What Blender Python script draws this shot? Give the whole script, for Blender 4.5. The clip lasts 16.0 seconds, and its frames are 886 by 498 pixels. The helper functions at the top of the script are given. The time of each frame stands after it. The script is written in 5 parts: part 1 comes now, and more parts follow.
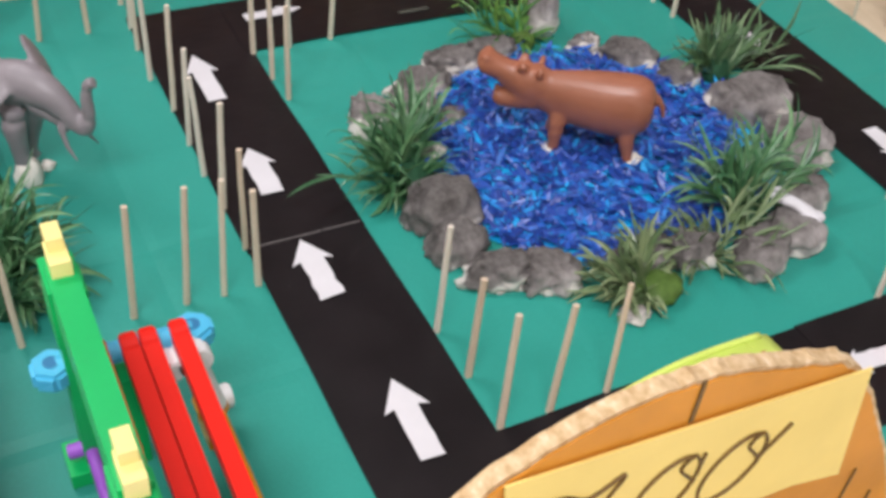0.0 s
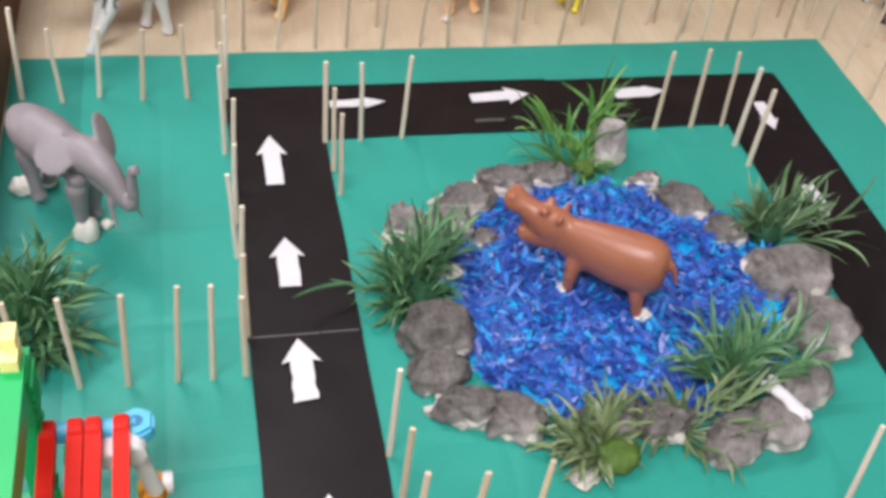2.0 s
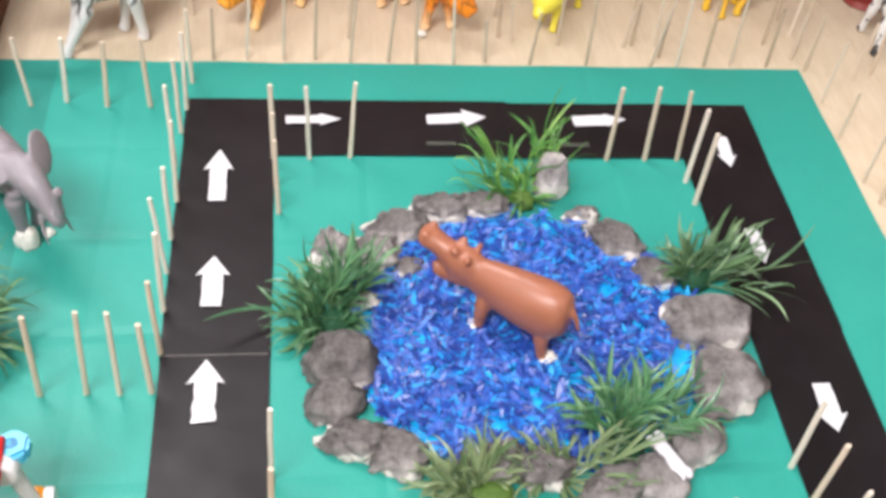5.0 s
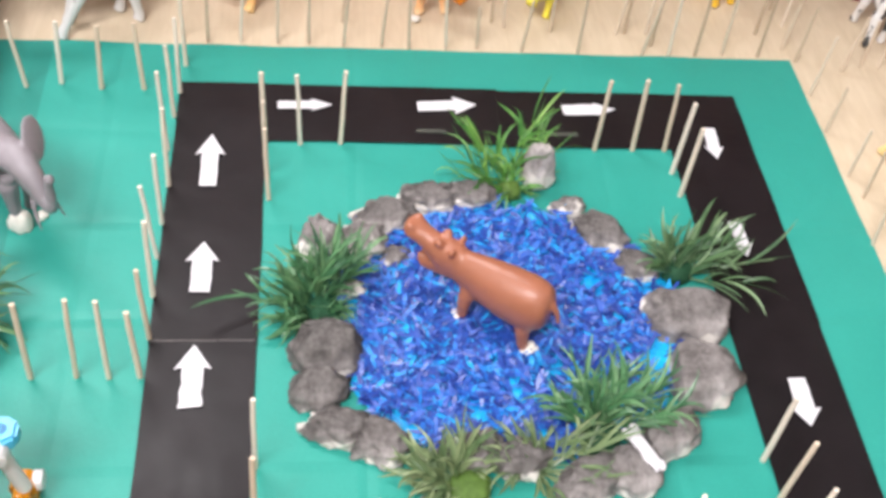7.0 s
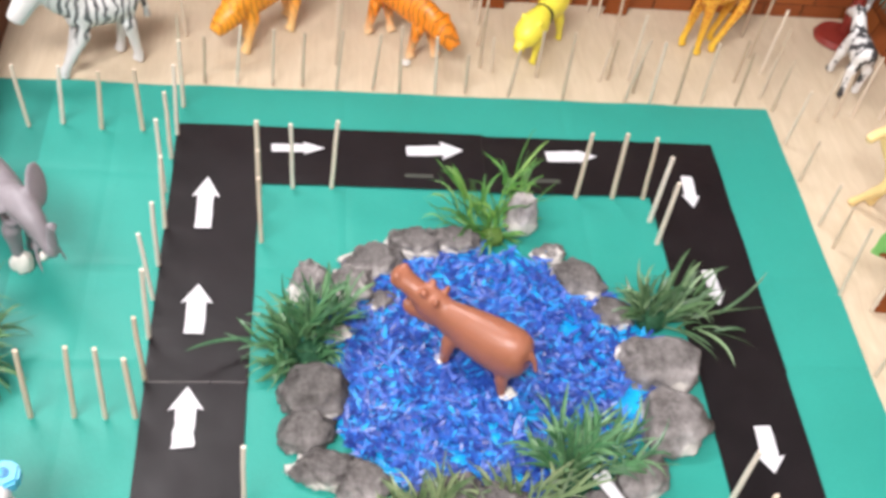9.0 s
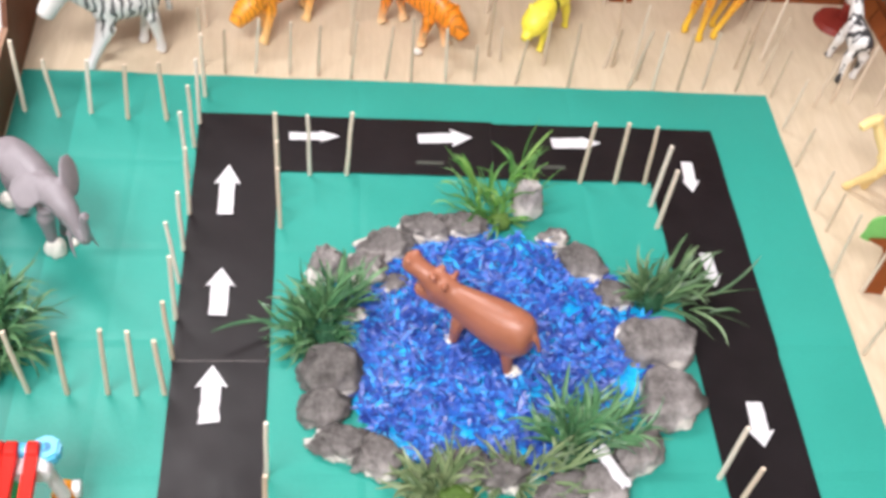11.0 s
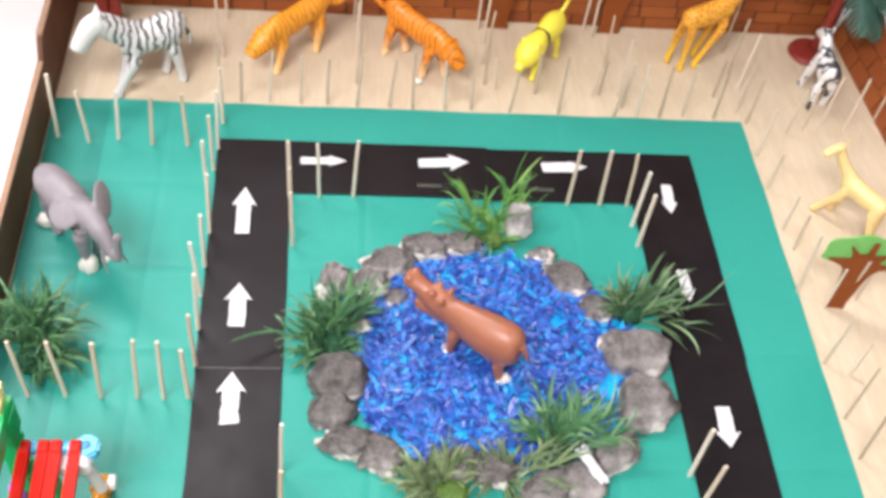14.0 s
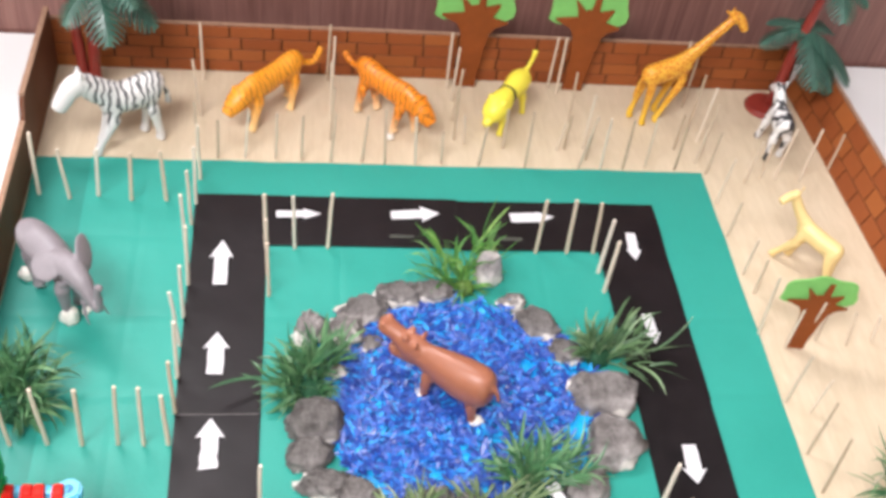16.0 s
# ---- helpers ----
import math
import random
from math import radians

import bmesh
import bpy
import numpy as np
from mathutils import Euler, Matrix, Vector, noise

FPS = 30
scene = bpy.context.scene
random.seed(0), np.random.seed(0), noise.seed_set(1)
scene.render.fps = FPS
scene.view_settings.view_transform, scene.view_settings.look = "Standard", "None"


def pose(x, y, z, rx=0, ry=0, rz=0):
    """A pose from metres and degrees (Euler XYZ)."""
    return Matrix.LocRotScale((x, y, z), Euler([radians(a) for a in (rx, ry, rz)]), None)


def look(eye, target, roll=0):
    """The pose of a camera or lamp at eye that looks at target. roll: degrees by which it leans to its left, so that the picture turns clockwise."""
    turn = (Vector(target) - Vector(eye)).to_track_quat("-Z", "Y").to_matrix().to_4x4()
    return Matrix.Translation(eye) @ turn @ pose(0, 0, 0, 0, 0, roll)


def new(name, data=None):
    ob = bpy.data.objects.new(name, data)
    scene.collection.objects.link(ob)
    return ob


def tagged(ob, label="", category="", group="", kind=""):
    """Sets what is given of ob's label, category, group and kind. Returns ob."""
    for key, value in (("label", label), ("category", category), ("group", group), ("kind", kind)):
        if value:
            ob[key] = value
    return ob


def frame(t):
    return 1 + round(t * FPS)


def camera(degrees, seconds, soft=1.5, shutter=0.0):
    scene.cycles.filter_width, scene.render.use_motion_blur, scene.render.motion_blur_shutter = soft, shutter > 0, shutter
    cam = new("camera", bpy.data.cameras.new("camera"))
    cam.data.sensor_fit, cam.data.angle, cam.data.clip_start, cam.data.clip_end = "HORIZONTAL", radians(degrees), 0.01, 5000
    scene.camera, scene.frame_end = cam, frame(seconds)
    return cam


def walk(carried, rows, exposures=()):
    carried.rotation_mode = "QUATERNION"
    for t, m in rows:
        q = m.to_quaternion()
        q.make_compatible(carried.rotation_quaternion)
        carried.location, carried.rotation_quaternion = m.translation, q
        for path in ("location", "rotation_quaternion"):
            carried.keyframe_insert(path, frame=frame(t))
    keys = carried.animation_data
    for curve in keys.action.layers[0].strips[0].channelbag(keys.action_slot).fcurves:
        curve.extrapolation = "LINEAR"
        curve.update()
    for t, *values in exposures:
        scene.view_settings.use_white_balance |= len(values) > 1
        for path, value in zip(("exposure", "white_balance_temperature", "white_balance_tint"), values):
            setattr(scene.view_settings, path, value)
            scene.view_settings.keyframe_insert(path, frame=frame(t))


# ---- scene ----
cam = camera(44.0, 16.0, soft=3.7)
PATH = [
    (0, (-0.308, -0.426, 0.35), (0.455, 0.855, -0.983), 6.6),
    (0.5, (-0.285, -0.435, 0.369), (0.352, 0.902, -0.975), 6.0),
    (1, (-0.262, -0.435, 0.38), (0.31, 0.902, -0.993), 6.7),
    (1.5, (-0.239, -0.44, 0.398), (0.257, 0.915, -0.987), 6.8),
    (2, (-0.211, -0.439, 0.424), (0.205, 0.967, -0.936), 7.7),
    (2.5, (-0.178, -0.445, 0.434), (0.148, 0.981, -0.93), 5.5),
    (3, (-0.157, -0.439, 0.439), (0.17, 0.967, -0.946), 5.3),
    (3.5, (-0.145, -0.433, 0.445), (0.152, 0.943, -0.976), 5.5),
    (4, (-0.134, -0.432, 0.461), (0.14, 0.956, -0.953), 6.2),
    (6.5, (-0.108, -0.43, 0.484), (0.129, 0.889, -1.001), 7.5),
    (7, (-0.108, -0.428, 0.495), (0.135, 0.89, -0.99), 8.1),
    (7.5, (-0.107, -0.424, 0.511), (0.131, 0.882, -0.984), 8.4),
    (8, (-0.109, -0.422, 0.521), (0.155, 0.893, -0.962), 9.6),
    (10.5, (-0.108, -0.436, 0.562), (0.141, 0.855, -0.945), 9.7),
    (11, (-0.11, -0.44, 0.573), (0.124, 0.828, -0.955), 9.1),
    (11.5, (-0.109, -0.444, 0.582), (0.095, 0.817, -0.957), 8.2),
    (12, (-0.115, -0.453, 0.589), (0.099, 0.81, -0.947), 8.9),
    (12.5, (-0.116, -0.457, 0.599), (0.099, 0.774, -0.963), 9.2),
    (13, (-0.114, -0.467, 0.606), (0.091, 0.763, -0.957), 8.6),
    (13.5, (-0.114, -0.467, 0.625), (0.093, 0.761, -0.94), 8.9),
    (14, (-0.115, -0.476, 0.635), (0.114, 0.794, -0.893), 9.1),
    (14.5, (-0.115, -0.486, 0.638), (0.13, 0.805, -0.87), 9.3),
    (15, (-0.116, -0.495, 0.637), (0.139, 0.822, -0.847), 9.2),
    (15.5, (-0.114, -0.498, 0.642), (0.144, 0.84, -0.822), 8.9),
    (16, (-0.117, -0.503, 0.646), (0.158, 0.853, -0.798), 9.2),
]
EXPOSURES = [(0.0, -0.84), (1.0, -0.82), (2.0, -0.56), (3.0, -0.24), (4.0, -0.16), (8.0, -0.13), (16.0, -0.12)]
walk(cam, [(t, look(eye, target, roll)) for t, eye, target, roll in PATH], EXPOSURES)


# ---- light ----
world = bpy.data.worlds.new("world")
scene.world = world
world.use_nodes = True
bg = world.node_tree.nodes["Background"]
bg.inputs["Color"].default_value = (1.0, 0.97, 0.94, 1)
bg.inputs["Strength"].default_value = 0.35


def area_lamp(name, eye, target, sx, sy, watts, colour):
    data = bpy.data.lights.new(name, "AREA")
    data.shape, data.size, data.size_y, data.energy, data.color = "RECTANGLE", sx, sy, watts, colour
    ob = new(name, data)
    ob.matrix_world = look(eye, target)
    return tagged(ob, "cool white ceiling light panel", "ceiling light", kind="structure")


LAMP = (0.965, 0.93, 0.95)
area_lamp("ceiling_light_1", (-0.85, -1.15, 1.92), (-0.85, -1.15, 0), 1.2, 0.6, 86, LAMP)
area_lamp("ceiling_light_2", (0.85, -0.85, 1.92), (0.85, -0.85, 0), 1.2, 0.6, 4, LAMP)
area_lamp("ceiling_light_3", (-0.95, 0.95, 1.92), (-0.95, 0.95, 0), 1.2, 0.6, 52, LAMP)


# ---- materials ----
class Nodes:
    """A small wrapper to write node materials in few lines."""

    def __init__(self, name, rough=0.6, spec=0.5):
        self.mat = bpy.data.materials.new(name)
        self.mat.use_nodes = True
        self.tree = self.mat.node_tree
        self.bsdf = self.tree.nodes["Principled BSDF"]
        self.set("Roughness", rough)
        self.set("Specular IOR Level", spec)
        self.coords = self.tree.nodes.new("ShaderNodeTexCoord")

    def set(self, key, value):
        socket = self.bsdf.inputs[key]
        if hasattr(value, "is_output"):
            self.tree.links.new(value, socket)
        elif isinstance(value, tuple):
            socket.default_value = (*value[:3], 1)
        else:
            socket.default_value = value

    def node(self, kind, **values):
        n = self.tree.nodes.new(kind)
        for key, value in values.items():
            socket = n.inputs[key.replace("_", " ")]
            if hasattr(value, "is_output"):
                self.tree.links.new(value, socket)
            else:
                socket.default_value = value
        return n

    def stretch(self, scale=(1, 1, 1), space="Object", turn=(0, 0, 0)):
        n = self.node("ShaderNodeMapping", Vector=self.coords.outputs[space])
        n.inputs["Scale"].default_value = scale
        n.inputs["Rotation"].default_value = [radians(a) for a in turn]
        return n.outputs["Vector"]

    def noise(self, scale, detail=4.0, rough=0.55, vector=None, distort=0.0):
        n = self.node("ShaderNodeTexNoise", Scale=scale, Detail=detail, Roughness=rough, Distortion=distort)
        self.tree.links.new(vector or self.coords.outputs["Object"], n.inputs["Vector"])
        return n.outputs["Fac"]

    def ramp(self, fac, *stops):
        n = self.tree.nodes.new("ShaderNodeValToRGB")
        self.tree.links.new(fac, n.inputs["Fac"])
        while len(n.color_ramp.elements) < len(stops):
            n.color_ramp.elements.new(0.5)
        for e, (place, colour) in zip(n.color_ramp.elements, stops):
            e.position = place
            e.color = (*colour, 1) if isinstance(colour, tuple) else (colour, colour, colour, 1)
        return n.outputs["Color"]

    def mix(self, fac, a, b, kind="MIX"):
        n = self.tree.nodes.new("ShaderNodeMix")
        n.data_type, n.blend_type = "RGBA", kind
        for key, value in ((0, fac), (6, a), (7, b)):
            if hasattr(value, "is_output"):
                self.tree.links.new(value, n.inputs[key])
            elif isinstance(value, tuple):
                n.inputs[key].default_value = (*value, 1)
            else:
                n.inputs[key].default_value = value
        return n.outputs[2]

    def math(self, kind, a, b=0.0):
        n = self.tree.nodes.new("ShaderNodeMath")
        n.operation = kind
        for i, value in enumerate((a, b)):
            if hasattr(value, "is_output"):
                self.tree.links.new(value, n.inputs[i])
            else:
                n.inputs[i].default_value = value
        return n.outputs[0]

    def axis(self, key, space="Object"):
        n = self.node("ShaderNodeSeparateXYZ", Vector=self.coords.outputs[space])
        return n.outputs[key]

    def island(self):
        return self.tree.nodes.new("ShaderNodeNewGeometry").outputs["Random Per Island"]

    def each(self):
        return self.tree.nodes.new("ShaderNodeObjectInfo").outputs["Random"]

    def bump(self, height, strength=0.3, distance=0.001):
        n = self.node("ShaderNodeBump", Strength=strength, Distance=distance, Height=height)
        self.set("Normal", n.outputs["Normal"])


def plain(name, colour, rough=0.5, spec=0.5, vary=0.12, scale=60.0, bump=0.1):
    """A near-uniform surface with a little drift of colour, gloss and relief."""
    m = Nodes(name, rough, spec)
    n = m.noise(scale, 5)
    dark, light = tuple(c * (1 - vary) for c in colour), tuple(min(1, c * (1 + vary)) for c in colour)
    m.set("Base Color", m.ramp(n, (0.3, dark), (0.7, light)))
    m.set("Roughness", m.ramp(m.noise(scale * 0.4, 3), (0.3, max(0.05, rough - 0.08)), (0.7, min(1, rough + 0.08))))
    if bump:
        m.bump(m.noise(scale * 6, 4), bump, 0.0006)
    return m.mat


def green_paper(name="green_chart_paper", tone=1.0):
    m = Nodes(name, 0.42, 0.32)
    broad = m.noise(7, 3)
    fibre = m.noise(900, 3)
    shade = lambda *c: tuple(v * tone for v in c)
    base = m.ramp(broad, (0.3, shade(0.023, 0.283, 0.231)), (0.7, shade(0.034, 0.328, 0.272)))
    m.set("Base Color", m.mix(0.18, base, m.ramp(fibre, (0.3, shade(0.012, 0.23, 0.17)), (0.7, shade(0.05, 0.4, 0.325)))))
    m.set("Roughness", m.ramp(m.noise(18, 4), (0.3, 0.38), (0.7, 0.5)))
    ripple = m.noise(20, 2, vector=m.stretch((0.6, 1.5, 1)))
    height = m.math("ADD", ripple, m.math("MULTIPLY", m.noise(60, 2), 0.35))
    along = m.math("ADD", m.axis("Y"), m.math("MULTIPLY", m.noise(9, 2), 0.006))
    for fold, deep in ((-0.215, 0.5), (-0.135, 0.9), (-0.042, 0.7), (0.031, 0.45), (0.112, 0.3)):
        off = m.math("ABSOLUTE", m.math("SUBTRACT", along, fold + 0.003))
        height = m.math("SUBTRACT", height, m.math("MULTIPLY", m.ramp(m.math("MULTIPLY", off, 160.0), (0.0, 1.0), (1.0, 0.0)), deep))
    across = m.math("ADD", m.axis("X"), m.math("MULTIPLY", m.noise(11, 2), 0.004))
    for fold in (-0.236, -0.078, 0.085):
        off = m.math("ABSOLUTE", m.math("SUBTRACT", across, fold + 0.002))
        height = m.math("SUBTRACT", height, m.math("MULTIPLY", m.ramp(m.math("MULTIPLY", off, 200.0), (0.0, 1.0), (1.0, 0.0)), 0.45))
    m.bump(height, 0.3, 0.002)
    return m.mat


def black_paper():
    m = Nodes("black_chart_paper", 0.42, 0.26)
    m.set("Base Color", m.ramp(m.noise(30, 4), (0.3, (0.0072, 0.0052, 0.0064)), (0.7, (0.0122, 0.0092, 0.0108))))
    m.set("Roughness", m.ramp(m.noise(40, 4), (0.3, 0.36), (0.7, 0.47)))
    m.bump(m.math("ADD", m.noise(22, 3, vector=m.stretch((1, 1.6, 1))), m.math("MULTIPLY", m.noise(300, 3), 0.08)), 0.3, 0.002)
    return m.mat


def plywood():
    m = Nodes("bare_plywood", 0.5, 0.4)
    grain = m.noise(26, 6, 0.6, m.stretch((3, 0.9, 1)), 1.2)
    streak = m.noise(90, 4, 0.6, m.stretch((4, 0.25, 1)), 0.3)
    base = m.ramp(grain, (0.3, (0.575, 0.468, 0.325)), (0.55, (0.64, 0.532, 0.385)), (0.75, (0.69, 0.578, 0.43)))
    m.set("Base Color", m.mix(0.12, base, m.ramp(streak, (0.35, (0.43, 0.325, 0.22)), (0.6, (0.69, 0.575, 0.45)))))
    m.bump(streak, 0.15, 0.0004)
    return m.mat


def bamboo():
    m = Nodes("bamboo_stick", 0.55, 0.4)
    fibre = m.noise(260, 4, 0.6, m.stretch((5, 5, 0.25)))
    tone = m.ramp(m.each(), (0.0, (0.66, 0.51, 0.38)), (0.45, (0.80, 0.69, 0.56)), (1.0, (0.86, 0.80, 0.72)))
    m.set("Base Color", m.mix(0.3, tone, m.ramp(fibre, (0.3, (0.46, 0.32, 0.21)), (0.7, (0.80, 0.70, 0.57)))))
    m.bump(fibre, 0.3, 0.0003)
    return m.mat


# Browner copy of bamboo(): the deck sticks' shaded sides are put into the colour.
def toothpick():
    m = Nodes("shaded_bamboo_pick", 0.6, 0.35)
    fibre = m.noise(260, 4, 0.6, m.stretch((5, 5, 0.25)))
    tone = m.ramp(m.each(), (0.0, (0.42, 0.33, 0.23)), (0.45, (0.60, 0.49, 0.37)), (1.0, (0.82, 0.73, 0.61)))
    m.set("Base Color", m.mix(0.3, tone, m.ramp(fibre, (0.3, (0.34, 0.24, 0.16)), (0.7, (0.66, 0.54, 0.41)))))
    m.bump(fibre, 0.3, 0.0003)
    return m.mat


def brick_card():
    m = Nodes("brick_brown_card", 0.6, 0.3)
    tone = m.ramp(m.each(), (0.0, (0.225, 0.052, 0.014)), (0.5, (0.27, 0.068, 0.018)), (1.0, (0.335, 0.098, 0.024)))
    m.set("Base Color", m.mix(0.3, tone, m.ramp(m.noise(120, 5), (0.3, (0.19, 0.05, 0.012)), (0.7, (0.40, 0.135, 0.036)))))
    m.bump(m.noise(420, 4), 0.2, 0.0004)
    return m.mat


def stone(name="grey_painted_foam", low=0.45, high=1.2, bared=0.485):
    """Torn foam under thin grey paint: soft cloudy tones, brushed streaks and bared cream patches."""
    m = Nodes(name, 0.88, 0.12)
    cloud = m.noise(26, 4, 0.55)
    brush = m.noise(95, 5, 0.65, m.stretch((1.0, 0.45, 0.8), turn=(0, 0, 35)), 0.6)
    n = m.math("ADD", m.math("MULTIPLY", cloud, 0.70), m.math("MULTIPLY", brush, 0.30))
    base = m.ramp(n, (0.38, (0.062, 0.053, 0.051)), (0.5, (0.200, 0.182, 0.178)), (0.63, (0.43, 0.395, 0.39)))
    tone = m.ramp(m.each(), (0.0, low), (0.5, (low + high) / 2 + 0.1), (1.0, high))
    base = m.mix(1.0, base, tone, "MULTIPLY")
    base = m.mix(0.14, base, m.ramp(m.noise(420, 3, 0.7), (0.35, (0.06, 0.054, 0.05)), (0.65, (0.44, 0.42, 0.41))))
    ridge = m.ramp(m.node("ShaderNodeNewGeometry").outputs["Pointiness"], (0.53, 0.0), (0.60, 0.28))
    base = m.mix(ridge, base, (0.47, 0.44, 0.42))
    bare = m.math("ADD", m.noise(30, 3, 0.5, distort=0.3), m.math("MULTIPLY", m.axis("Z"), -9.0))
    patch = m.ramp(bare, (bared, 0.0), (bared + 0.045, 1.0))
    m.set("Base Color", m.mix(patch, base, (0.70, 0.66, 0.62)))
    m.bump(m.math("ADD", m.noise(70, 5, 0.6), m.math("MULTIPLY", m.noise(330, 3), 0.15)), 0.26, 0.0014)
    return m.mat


def leaf(name, low, mid, tip):
    m = Nodes(name, 0.42, 0.6)
    tone = m.ramp(m.island(), (0.0, low), (0.55, mid), (1.0, tip))
    m.set("Base Color", m.mix(0.25, tone, m.ramp(m.noise(130, 3), (0.3, low), (0.7, tip))))
    m.set("Roughness", m.ramp(m.noise(200, 2), (0.3, 0.28), (0.7, 0.48)))
    return m.mat


def shreds():
    m = Nodes("blue_shredded_film", 0.28, 0.6)
    m.set("Base Color", m.ramp(m.island(), (0.0, (0.012, 0.034, 0.21)), (0.34, (0.018, 0.060, 0.35)), (0.60, (0.022, 0.100, 0.48)),
                               (0.71, (0.014, 0.18, 0.64)), (0.79, (0.006, 0.38, 0.82)), (0.87, (0.036, 0.11, 0.48)), (0.96, (0.08, 0.15, 0.54)), (0.995, (0.28, 0.34, 0.68))))
    m.set("Roughness", m.ramp(m.island(), (0.0, 0.30), (1.0, 0.5)))
    return m.mat


def azure():
    m = Nodes("azure_glitter_sheet", 0.3, 0.6)
    m.set("Base Color", m.ramp(m.noise(85, 4), (0.35, (0.004, 0.30, 0.74)), (0.65, (0.008, 0.50, 0.88))))
    m.bump(m.noise(170, 4), 0.8, 0.002)
    return m.mat


def stripes(name, base, dark, scale, lo, hi, turn=(0, 0, 0), distort=3.0, extra=None, rough=0.38):
    """Moulded plastic with painted bands across the figure."""
    m = Nodes(name, rough, 0.5)
    w = m.node("ShaderNodeTexWave", Vector=m.stretch((1, 1, 1), turn=turn), Scale=scale, Distortion=distort, Detail=2.0)
    w.inputs["Detail Scale"].default_value = 1.5
    colour = m.mix(m.ramp(w.outputs["Fac"], (lo, 1.0), (hi, 0.0)), base, dark)
    colour = m.mix(m.ramp(m.noise(90, 3), (0.3, 0.0), (0.7, 0.25)), colour, tuple(c * 0.8 for c in base))
    if extra:
        colour = extra(m, colour)
    m.set("Base Color", colour)
    m.bump(m.noise(260, 3), 0.12, 0.0006)
    return m.mat


def pale_below(z0, z1, colour):
    def add(m, c):
        zz = m.axis("Z")
        fac = m.ramp(m.math("MULTIPLY", m.math("SUBTRACT", zz, z0), 1.0 / (z1 - z0)), (0.0, 1.0), (1.0, 0.0))
        return m.mix(fac, c, colour)
    return add


def spots():
    m = Nodes("giraffe_plastic", 0.4, 0.5)
    v = m.node("ShaderNodeTexVoronoi", Vector=m.coords.outputs["Object"], Scale=230.0)
    v.feature = "DISTANCE_TO_EDGE"
    colour = m.mix(m.ramp(v.outputs["Distance"], (0.06, 0.0), (0.16, 1.0)), (0.80, 0.42, 0.05), (0.60, 0.20, 0.015))
    m.set("Base Color", pale_below(0.0, 0.038, (0.86, 0.55, 0.04))(m, colour))
    return m.mat


def patches():
    m = Nodes("patched_foal_plastic", 0.4, 0.5)
    m.set("Base Color", m.mix(m.ramp(m.noise(70, 2), (0.50, 0.0), (0.53, 1.0)), (0.76, 0.75, 0.75), (0.045, 0.045, 0.05)))
    return m.mat


def panel_wood():
    m = Nodes("red_brown_laminate", 0.4, 0.4)
    grain = m.noise(14, 6, 0.6, m.stretch((9, 1, 0.35)), 0.8)
    fine = m.noise(60, 4, 0.6, m.stretch((7, 1, 0.2)))
    base = m.ramp(grain, (0.3, (0.15, 0.062, 0.05)), (0.55, (0.225, 0.105, 0.088)), (0.75, (0.30, 0.155, 0.13)))
    m.set("Base Color", m.mix(0.3, base, m.ramp(fine, (0.35, (0.13, 0.05, 0.04)), (0.65, (0.34, 0.18, 0.15)))))
    m.bump(fine, 0.12, 0.0005)
    return m.mat


def corrugated():
    m = Nodes("corrugated_edge", 0.8, 0.2)
    m.set("Base Color", m.ramp(m.noise(240, 4, vector=m.stretch((1.5, 1, 1))), (0.35, (0.52, 0.34, 0.17)), (0.6, (0.72, 0.53, 0.32)), (0.75, (0.84, 0.70, 0.52))))
    m.bump(m.noise(300, 3), 0.6, 0.0016)
    return m.mat


GREEN_DULL = green_paper("duller_green_paper", 0.78)
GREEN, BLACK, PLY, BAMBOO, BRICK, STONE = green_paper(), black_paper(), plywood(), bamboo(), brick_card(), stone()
TOOTHPICK = toothpick()
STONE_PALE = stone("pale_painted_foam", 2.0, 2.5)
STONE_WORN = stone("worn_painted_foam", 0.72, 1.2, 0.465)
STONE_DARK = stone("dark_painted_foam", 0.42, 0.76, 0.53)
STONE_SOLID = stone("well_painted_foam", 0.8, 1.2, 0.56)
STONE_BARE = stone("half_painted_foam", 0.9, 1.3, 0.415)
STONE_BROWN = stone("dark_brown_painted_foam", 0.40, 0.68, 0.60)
WHITE_PAPER = plain("white_paper", (0.70, 0.685, 0.72), 0.6, 0.3, 0.03, 80, 0.2)
WHITE_TABLE = plain("white_laminate", (0.87, 0.87, 0.88), 0.35, 0.5, 0.02, 8, 0.05)
ROOM_PAINT = plain("off_white_paint", (0.74, 0.73, 0.70), 0.7, 0.3, 0.03, 5, 0.1)
CUT_EDGE = plain("pale_paper_edge", (0.16, 0.145, 0.145), 0.7, 0.2, 0.3, 300, 0.1)
TAPE = plain("dull_clear_tape", (0.07, 0.075, 0.065), 0.3, 0.5, 0.1, 100, 0.1)
FLOOR_TILE = plain("grey_floor", (0.42, 0.40, 0.38), 0.4, 0.5, 0.08, 6, 0.1)
MORTAR = plain("dark_marker_line", (0.045, 0.018, 0.008), 0.7, 0.2, 0.2, 200, 0.1)
CARD_EDGE = corrugated()
CARD_TOP = plain("cut_card_edge", (0.36, 0.22, 0.15), 0.75, 0.2, 0.2, 200, 0.4)
CARD_SIDE = plain("plain_brown_card", (0.14, 0.055, 0.028), 0.65, 0.3, 0.12, 50, 0.2)
GLUE = plain("white_clay", (0.80, 0.76, 0.70), 0.5, 0.4, 0.06, 200, 0.4)
GRASS = leaf("plastic_grass", (0.016, 0.085, 0.038), (0.055, 0.19, 0.072), (0.22, 0.39, 0.19))
